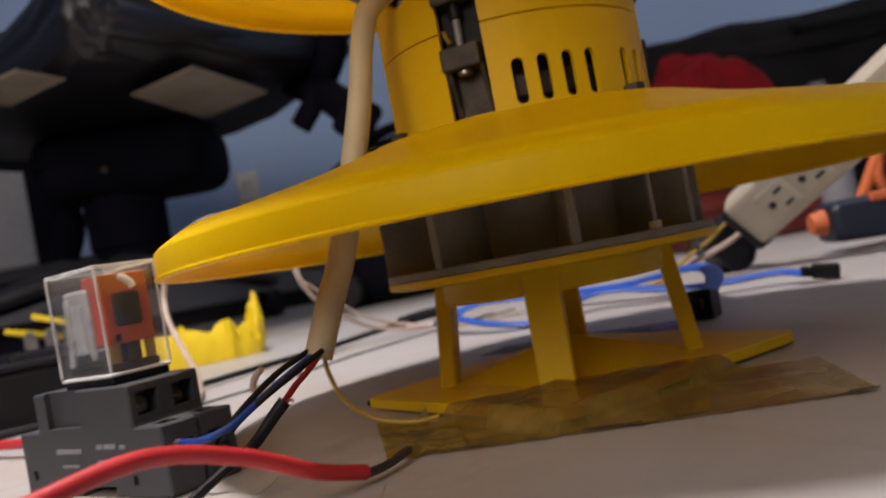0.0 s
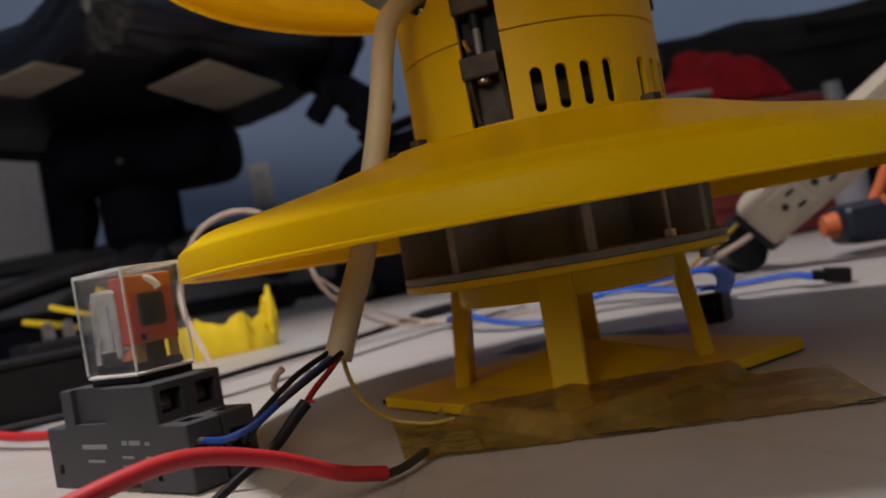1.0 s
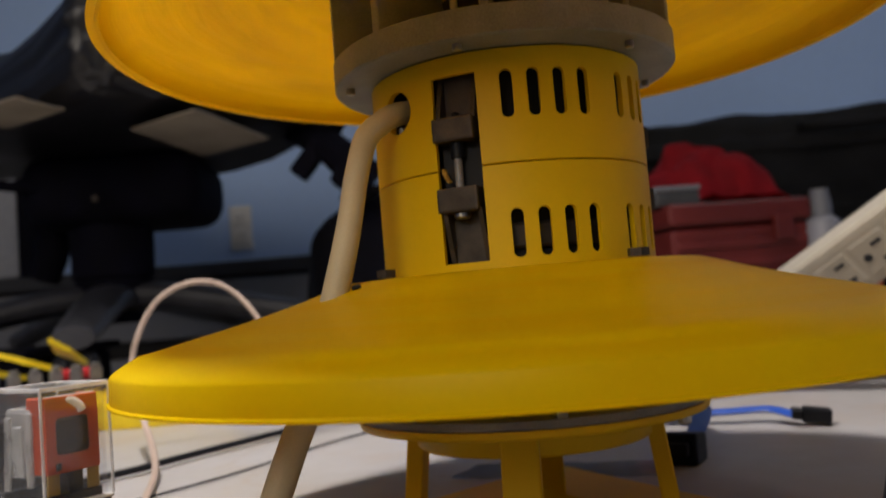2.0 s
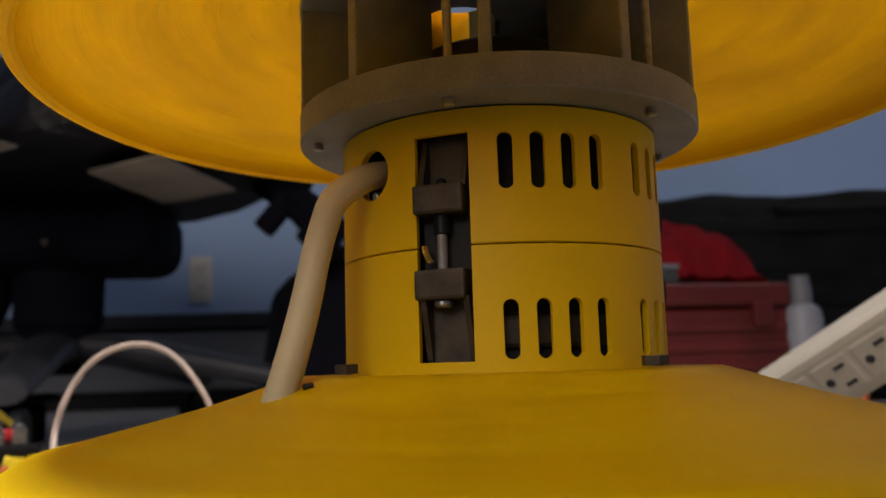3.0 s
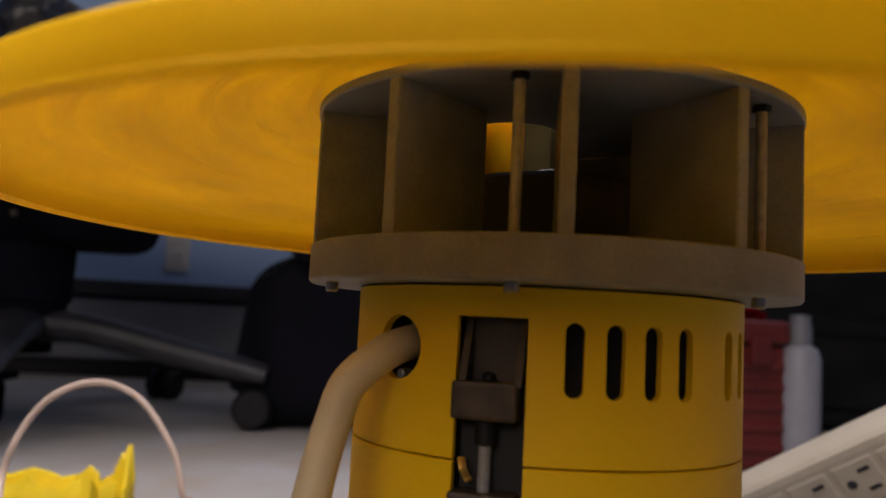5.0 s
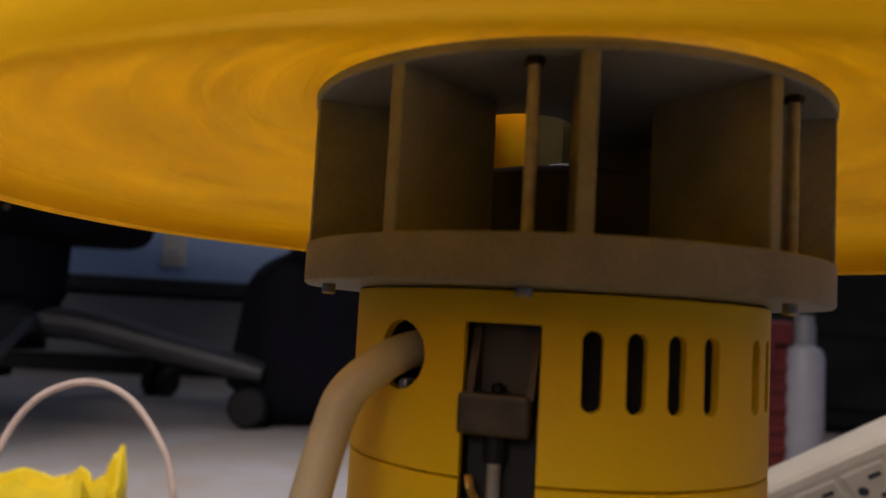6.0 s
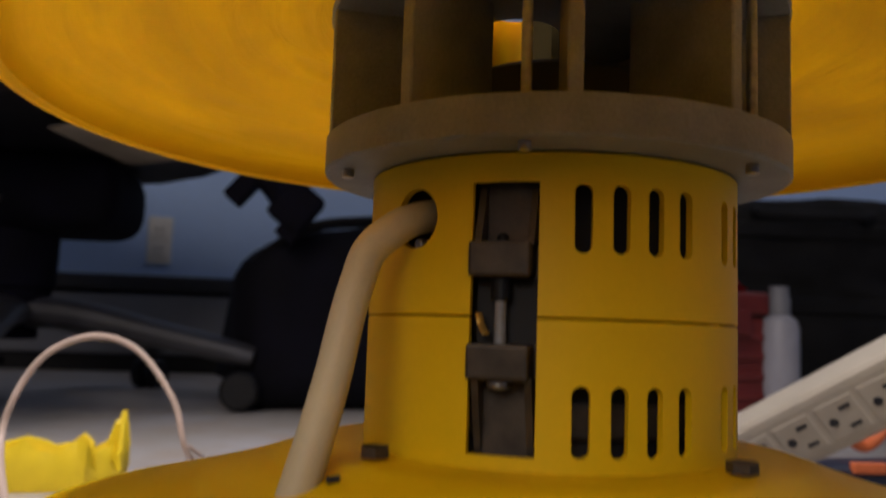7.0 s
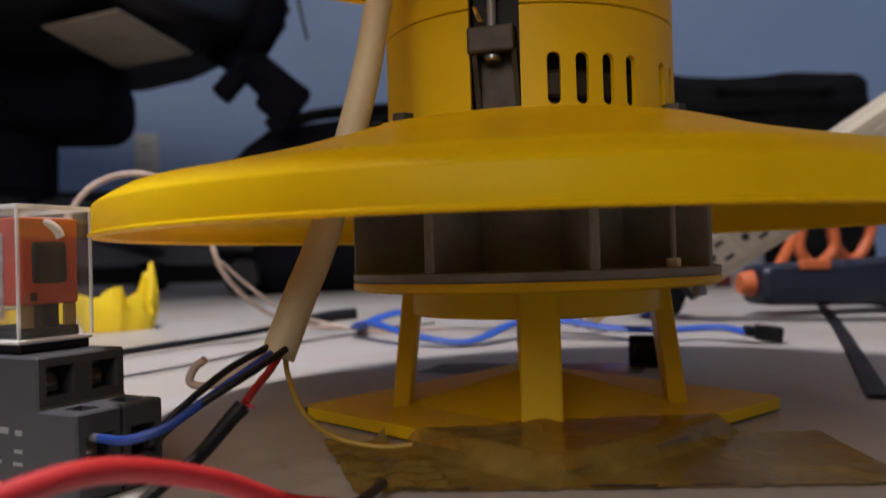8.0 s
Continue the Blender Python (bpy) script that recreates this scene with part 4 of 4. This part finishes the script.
toolbox = thing("toolbox", (0.385, 1.16, ground(1.16)), "dark red metal toolbox with ribbed front", "toolbox", 8)
part("body", boxed((-0.085, -0.10, 0.0), (0.105, 0.10, 0.146), 0.008, 3), RED_BOX, toolbox)
part("lid", boxed((-0.088, -0.104, 0.149), (0.108, 0.104, 0.178), 0.008, 3), RED_BOX, toolbox)
for z in (0.022, 0.046, 0.070, 0.094, 0.118):
    part("front_rib", boxed((-0.080, -0.1045, z), (0.098, -0.098, z + 0.011), 0.003, 2), RED_BOX, toolbox)
part("latch", boxed((0.050, -0.112, 0.124), (0.075, -0.100, 0.156), 0.003, 2), RED_BOX, toolbox)
grey = thing("metal_box", (0.330, 1.105, ground(1.16) + 0.1782), "small dull grey metal box on the toolbox", "box", 6)
part("body", boxed((-0.03, -0.035, 0), (0.03, 0.035, 0.018), 0.003, 2), GREY_BOX, grey)
part("lid", boxed((-0.0315, -0.0365, 0.0185), (0.0315, 0.0365, 0.0255), 0.002, 2), HEATER, grey)

# crumpled cloth on the toolbox
bm = bmesh.new()
grid = []
for i in range(41):
    row = []
    for j in range(25):
        u, v = i / 40, j / 24
        x, y = -0.150 + 0.225 * u, -0.06 + 0.12 * v
        e = max(0.0, 1 - (2 * u - 1) ** 4) * max(0.0, 1 - (2 * v - 1) ** 4)
        z = 0.016 + e * (0.044 + 0.034 * math.exp(-((u - 0.50) / 0.20) ** 2) + 0.030 * math.exp(-((u - 0.92) / 0.12) ** 2) + 0.014 * math.sin(9 * u + 5 * v)) + 0.016 * noise.noise(Vector((x * 18, y * 18, 0))) + 0.006 * noise.noise(Vector((x * 60, y * 60, 4)))
        if u > 0.75:
            z -= 0.03 * (u - 0.75)
        row.append(bm.verts.new((x + 0.012 * noise.noise(Vector((u * 6, v * 6, 7))), y + 0.012 * noise.noise(Vector((u * 6, v * 6, 9))), max(0.002, z))))
    grid.append(row)
for i in range(40):
    for j in range(24):
        bm.faces.new((grid[i][j], grid[i + 1][j], grid[i + 1][j + 1], grid[i][j + 1]))
bmesh.ops.solidify(bm, geom=list(bm.faces), thickness=0.003)
cloth = part("cloth", bm, RED_CLOTH, label="crumpled bright red cloth lying on the toolbox", smooth=True)
tagged(cloth, category="cloth")
cloth.matrix_world = pose(0.437, 1.205, ground(1.16) + 0.1775, 0, 0, 5)

bottle = thing("bottle", (0.520, 1.08, ground(1.08)), "greyish white plastic squeeze bottle beside the toolbox", "bottle")
part("body", lathe([(0, 0), (0.022, 0), (0.024, 0.003), (0.024, 0.135), (0.021, 0.146), (0.0125, 0.152), (0, 0.152)], 40), BOTTLE, bottle, smooth=True)
part("cap", lathe([(0, 0.152), (0.0135, 0.152), (0.0135, 0.172), (0.0115, 0.180), (0.0115, 0.187), (0, 0.188)], 32), HEATER, bottle, "greyish cap", smooth=True)

# ---- pale box on the heater and made-up dark crate ----
# Made-up block, hides white board where the ground is dark.
crate = thing("crate", (-0.66, 1.12, ground(1.12)), "low black block standing for dark clutter on the floor", "crate")
part("body", boxed((-0.24, -0.14, 0.0), (0.20, 0.14, 0.055), 0.01, 2), CHAIR_BLACK, crate)
part("rim", boxed((-0.25, -0.15, 0.055), (0.21, 0.15, 0.066), 0.005, 2), CHAIR_BLACK, crate)
panel = thing("storage_box", (-0.903, 1.950, 0.2262), "greyish white textured storage box on the heater", "box")
part("body", boxed((-0.45, -0.028, 0), (0.0, 0.026, 0.36), 0.006, 2), BOX_WHITE, panel)
part("corner_strip", boxed((0.001, -0.030, 0), (0.042, 0.026, 0.36), 0.004, 1), CHAIR_BLACK, panel, "dark corner strip")

# ---- power strip leaning up from the floor ----
A, D3 = Vector((0.2235, 0.6549, 0.0642)), Vector((0.604, -0.604, 0.520)).normalized()
strip = new("power_strip")
tagged(strip, "ivory power strip with outlets, propped on its end", "power strip")
nrm = Vector((-0.40, -0.80, -0.30))
nrm = (nrm - D3 * nrm.dot(D3)).normalized()
side = D3.cross(nrm).normalized()
if side.z > 0:
    side = -side
rot = Matrix((D3, side, nrm)).transposed().to_4x4()
strip.matrix_world = Matrix.Translation(A + nrm * 0.024) @ rot
# local x along the strip, y across its face downwards, z out of the face
SW = 0.043
part("casing", boxed((0.0, 0.0, -0.030), (0.33, SW, 0.0), 0.0075, 3), IVORY, strip, smooth=False)
part("end_cap", boxed((-0.006, 0.004, -0.034), (0.010, SW + 0.002, -0.003), 0.004, 2), BLACKP, strip)
for k in range(7):
    x = 0.036 + 0.0285 * k
    face = part("outlet_face", boxed((x - 0.0134, 0.010, -0.002), (x + 0.0134, SW - 0.007, 0.0005), 0.002, 2), IVORY, strip)
    part("slot", boxed((x + 0.0010, 0.0160, -0.001), (x + 0.0082, 0.0186, 0.0008)), DARK, face)
    part("slot", boxed((x + 0.0010, 0.0285, -0.001), (x + 0.0082, 0.0311, 0.0008)), DARK, face)
    part("ground_hole", moved(disc_solid(0.0029, -0.001, 0.0009, 16, 0.0002), Matrix.Translation((x - 0.0060, 0.0236, 0))), DARK, face)
plug = thing("plug", (0.229, 0.668, ground(0.668)), "black angular moulded plug standing on the floor under the power strip", "plug", 8)
bm = prism([(-0.024, 0.024), (-0.004, 0.039), (0.0065, 0.0475), (0.0255, 0.027), (0.0155, 0.0055), (0.0065, 0.0), (-0.003, 0.0)], 0.0, 0.030, 0.002)
part("body", moved(bm, pose(0, 0.03, 0, 90, 0, 0)), BLACKP, plug)
part("cord", tube([(0.035, -0.012, 0.048), (0.010, -0.020, 0.037), (-0.025, -0.03, 0.024), (-0.070, -0.05, 0.014), (-0.11, -0.07, 0.006)], 0.0024, 8, 8), WHITE_WIRE, plug, "pale cord")
part("cord", tube([(0.012, -0.006, 0.046), (-0.012, -0.016, 0.040), (-0.035, -0.03, 0.030), (-0.062, -0.05, 0.022), (-0.10, -0.07, 0.003)], 0.0016, 8, 8), YELLOW_WIRE, plug, "thin yellowish cord")

# ---- glue gun and orange cord ----
gun = thing("glue_gun", (0.304, 0.670, ground(0.670)), "dark blue glue gun with an orange nozzle on the floor", "glue gun", -2)
bm = boxed((0.0, -0.022, 0.004), (0.19, 0.022, 0.046), 0.011, 3)
for v in bm.verts:
    if v.co.x < 0.03:
        v.co.z = 0.024 + (v.co.z - 0.024) * 0.78
part("body", bm, NAVY, gun, smooth=True)
part("nozzle", moved(lathe([(0, -0.012), (0.008, -0.012), (0.0092, -0.009), (0.0110, 0.0), (0, 0.0)], 24), pose(0.002, 0, 0.026, 0, 90, 0)), ORANGE_CORD, gun, "orange rubber nozzle cover", smooth=True)
part("handle", moved(boxed((-0.018, -0.018, -0.10), (0.018, 0.018, 0.0), 0.008, 3), pose(0.15, 0.02, 0.022, 80, 0, -10)), NAVY, gun, smooth=True)
part("trigger", boxed((0.030, -0.0235, 0.036), (0.055, -0.017, 0.044), 0.002, 2), ORANGE_CORD, gun, "orange button")
bm = tube([(0.37, 0.80, 0.020), (0.385, 0.79, 0.055), (0.40, 0.78, 0.085), (0.425, 0.785, 0.088), (0.435, 0.79, 0.060), (0.415, 0.79, 0.042), (0.395, 0.785, 0.060), (0.405, 0.78, 0.095), (0.44, 0.78, 0.118), (0.475, 0.79, 0.105), (0.48, 0.80, 0.070),
           (0.46, 0.80, 0.045), (0.44, 0.80, 0.07), (0.455, 0.80, 0.11), (0.50, 0.80, 0.13), (0.56, 0.81, 0.12), (0.62, 0.82, 0.06)], 0.0055, 10, 8)
moved(bm, Matrix.Translation((0.022, 0.0, 0.0)))
cord = part("extension_cord", bm, ORANGE_CORD, label="tangled bright orange extension cord", smooth=True)
tagged(cord, category="cord")

# ---- cables on the floor ----
blue = thing("data_cable", (0.10, 0.52, ground(0.52)), "bright blue flat data cable with black connectors", "cable")


def brel(x, y, h):
    return Vector((x - 0.10, y - 0.52, ground(y) + h - ground(0.52)))


part("ribbon", tube([brel(0.210, 0.501, 0.006), brel(0.200, 0.520, 0.008), brel(0.170, 0.530, 0.007), brel(0.140, 0.545, 0.008), brel(0.110, 0.570, 0.012), brel(0.085, 0.575, 0.010), brel(0.050, 0.545, 0.003), brel(0.020, 0.560, 0.006), brel(-0.005, 0.600, 0.012), brel(-0.012, 0.640, 0.006),
                     brel(0.02, 0.660, 0.014), brel(0.07, 0.655, 0.011), brel(0.12, 0.60, 0.012), brel(0.15, 0.53, 0.020), brel(0.148, 0.48, 0.018), brel(0.130, 0.444, 0.008)], 0.0052, 10, 8, flat=0.38), BLUE_FLAT, blue, smooth=True)
for p, t in (((0.219, 0.498, 0.006), -20), ((0.121, 0.434, 0.007), 60)):
    k = 1.0 if t < 0 else 1.75
    c = part("connector", moved(boxed((-0.007, -0.0055 * k, -0.0045 * k), (0.0085 * k, 0.0055 * k, 0.0045 * k), 0.0015, 2), Matrix.Translation(brel(*p)) @ pose(0, 0, 0, 0, 8, t)), BLACKP, blue)
    part("strain_relief", moved(boxed((-0.013, -0.0062, -0.0030), (-0.0068, 0.0062, 0.0030), 0.001, 1), Matrix.Translation(brel(*p)) @ pose(0, 0, 0, 0, 8, t)), BLACKP, c)

blackc = tube([g3(-0.014, 0.690, 0.012), g3(-0.035, 0.685, 0.010), g3(-0.09, 0.640, 0.005), g3(-0.15, 0.565, 0.004), g3(-0.20, 0.50, 0.004), g3(-0.30, 0.45, 0.004)], 0.0022, 10, 10)
tagged(part("black_cable", blackc, BLACK_WIRE, label="thin black power cable on the white floor", smooth=True), category="cable")
bm = tube([g3(-0.012, 0.692, 0.012), g3(-0.030, 0.687, 0.011), g3(-0.045, 0.679, 0.009)], 0.0045, 10, 4)
tagged(part("cable_tip", bm, BLACKP, label="black barrel plug at the end of a cable", smooth=True), category="plug")
thin = tube([g3(0.05, 0.70, 0.0015), g3(-0.05, 0.60, 0.0015), g3(-0.12, 0.49, 0.0015), g3(-0.20, 0.40, 0.0015)], 0.0007, 6, 8)
tagged(part("thin_cable", thin, BLACK_WIRE, label="very thin black wire on the floor", smooth=True), category="wire")
loop = tube([g3(-0.145, 0.44, 0.0025), g3(-0.165, 0.52, 0.010), (-0.205, 0.605, 0.055), (-0.203, 0.615, 0.085), (-0.187, 0.617, 0.110), (-0.162, 0.619, 0.120), (-0.135, 0.610, 0.112), (-0.112, 0.60, 0.085), (-0.102, 0.60, 0.055), (-0.085, 0.64, 0.030),
             g3(-0.055, 0.66, 0.008), g3(0.0, 0.65, 0.003), g3(0.03, 0.68, 0.003)], 0.0020, 10, 10, flat=0.7)
tagged(part("speaker_wire", loop, WHITE_WIRE, label="pinkish white twin wire standing up in a loop", smooth=True), category="wire")
red = tube([g3(-0.112, 0.130, 0.017), g3(-0.103, 0.144, 0.022), g3(-0.090, 0.160, 0.0255), g3(-0.075, 0.180, 0.0265), g3(-0.060, 0.200, 0.019), g3(-0.047, 0.216, 0.009), g3(-0.036, 0.2265, 0.004)], 0.00215, 14, 8)
strand = tube([(-0.102, 0.60, 0.060), (-0.088, 0.615, 0.045), (-0.066, 0.635, 0.026), g3(-0.040, 0.650, 0.010), g3(0.0, 0.640, 0.002), g3(0.05, 0.65, 0.002)], 0.0012, 8, 8)
tagged(part("bare_strand", strand, WHITE_WIRE, label="thin pale wire beside the twin wire", smooth=True), category="wire")
redw = part("red_wire", red, RED_WIRE, label="thick red insulated wire arching over the floor", smooth=True)
tagged(redw, category="wire")
part("bare_end", tube([g3(-0.037, 0.2258, 0.0035), g3(-0.031, 0.234, 0.003), g3(-0.025, 0.246, 0.0035)], 0.0013, 8, 6), BRACKET, redw, "dark twisted bare wire end")
red2 = tube([(-0.34, 0.50, 0.05), (-0.30, 0.46, 0.034), (-0.262, 0.43, 0.012), (-0.22, 0.40, 0.008), (-0.175, 0.37, 0.012), (-0.160, 0.345, 0.018)], 0.0024, 10, 8)
tagged(part("red_lead", red2, RED_WIRE, label="red insulated wire running behind the relay socket", smooth=True), category="wire")

# ---- yellow scrap and terminal box ----
bm = bmesh.new()
random.seed(4)
ring = []
N = 56
for i in range(N):
    a = 2 * math.pi * i / N
    jag = 0.030 + 0.012 * noise.noise(Vector((i * 0.35, 0, 0))) + 0.010 * noise.noise(Vector((i * 1.3, 3, 0)))
    if 0.02 < (i / N) < 0.10 or i / N > 0.97:
        jag += 0.022
    ring.append((math.cos(a), math.sin(a), jag))
lo = [bm.verts.new((0.062 * x, 0.028 * y, 0.0)) for x, y, j in ring]
wob = [0.012 * noise.noise(Vector((i * 0.8, 5, 0))) for i in range(N)]
mid = [bm.verts.new((0.066 * x + 0.004 * noise.noise(Vector((i * 0.6, 1, 1))), 0.032 * y + 0.6 * wob[i], j * 0.55)) for i, (x, y, j) in enumerate(ring)]
hi = [bm.verts.new((0.063 * x + 0.006 * noise.noise(Vector((i * 0.7, 2, 1))), 0.030 * y + wob[i], j)) for i, (x, y, j) in enumerate(ring)]
hi2 = [bm.verts.new((0.060 * x + 0.006 * noise.noise(Vector((i * 0.7, 2, 1))), 0.027 * y + wob[i], j - 0.001)) for i, (x, y, j) in enumerate(ring)]
lo2 = [bm.verts.new((0.058 * x, 0.025 * y, 0.004)) for x, y, j in ring]
for a, b in ((lo, mid), (mid, hi), (hi, hi2), (hi2, lo2)):
    for i in range(N):
        bm.faces.new((a[i], a[(i + 1) % N], b[(i + 1) % N], b[i]))
bm.faces.new(lo2)
scrap = part("print_scrap", bm, YELLOW_SCRAP, label="torn bright yellow plastic scrap with jagged edges", smooth=True)
tagged(scrap, category="plastic scrap")
part("orange_tab", tube([(-0.064, -0.026, 0.0), (-0.060, -0.034, 0.010), (-0.052, -0.033, 0.020), (-0.047, -0.031, 0.024)], 0.008, 8, 5, flat=0.3), ORANGE_CORD, scrap, "small orange tab")
scrap.matrix_world = pose(-0.238, 0.765, ground(0.765), 0, 0, 4)

bbox = thing("black_box", (-0.290, 0.500, ground(0.50)), "low black plastic box on the white floor", "box", 40)
part("body", boxed((-0.060, -0.035, 0.0), (0.060, 0.035, 0.036), 0.003, 2), BLACKP, bbox)
part("lid", boxed((-0.0605, -0.0355, 0.0362), (0.0605, 0.0355, 0.040), 0.0015, 2), BLACKP, bbox)
term = thing("terminal_box", (-0.352, 0.775, ground(0.775)), "black terminal box with bright screw tabs on top", "terminal box", 40)
part("body", boxed((-0.060, -0.035, 0.0), (0.060, 0.035, 0.040), 0.003, 2), BLACKP, term)
for k in range(6):
    tb = part("tab", boxed((-0.045 + 0.017 * k, -0.030, 0.040), (-0.034 + 0.017 * k, -0.026, 0.053), 0.001, 1), STEEL, term)
    part("screw", disc_solid(0.0035, 0.0530, 0.0565, 14, 0.0008, at=(-0.0395 + 0.017 * k, -0.028)), STEEL, tb)
for k, (x, y, a) in enumerate(((-0.03, 0.01, 10), (0.0, 0.018, -14), (0.03, 0.012, 24))):
    bm = prism([(-0.026, -0.008), (0.0, -0.009), (0.030, 0.0), (0.0, 0.009)], 0.0, 0.005)
    sc = part("plastic_sliver", moved(bm, pose(x, y, 0.052 + 0.007 * k, 0, 14 + 7 * k, a)), YELLOW_SCRAP, term, "yellow plastic sliver")
part("red_lug", boxed((0.016, -0.010, 0.0415), (0.050, 0.002, 0.052), 0.0035, 2), RED_WIRE, term, "red plastic lug")
psu = thing("black_adapter", (-0.140, 0.128, 0.0), "corner of a black power adapter on the floor", "adapter", 4)
part("body", boxed((-0.045, -0.035, -0.002), (0.034, 0.020, 0.0225), 0.003, 2), BLACKP, psu)

# glossy clear tape stuck to the floor behind the siren
bm = bmesh.new()
grid = []
for i in range(13):
    row = []
    for j in range(5):
        u, v = i / 12, j / 4
        x, y = 0.006 + 0.100 * u + 0.016 * v, 0.440 - 0.034 * u + 0.030 * v
        x += 0.003 * noise.noise(Vector((u * 9, v * 5, 1)))
        y += 0.003 * noise.noise(Vector((u * 9, v * 5, 6)))
        row.append(bm.verts.new((x, y, ground(y) + 0.0007 + 0.0012 * abs(noise.noise(Vector((x * 90, y * 90, 3)))))))
    grid.append(row)
for i in range(12):
    for j in range(4):
        bm.faces.new((grid[i][j], grid[i + 1][j], grid[i + 1][j + 1], grid[i][j + 1]))
# The blue tint and haze paint in the wall's reflection.
CLEAR_TAPE = clear("clear_tape", (0.80, 0.86, 0.92), 0.25, 0.08, (0.40, 0.48, 0.60), 0.8, 0.1)
tagged(part("floor_tape", bm, CLEAR_TAPE, label="glossy clear tape stuck to the white floor", smooth=True), category="tape")
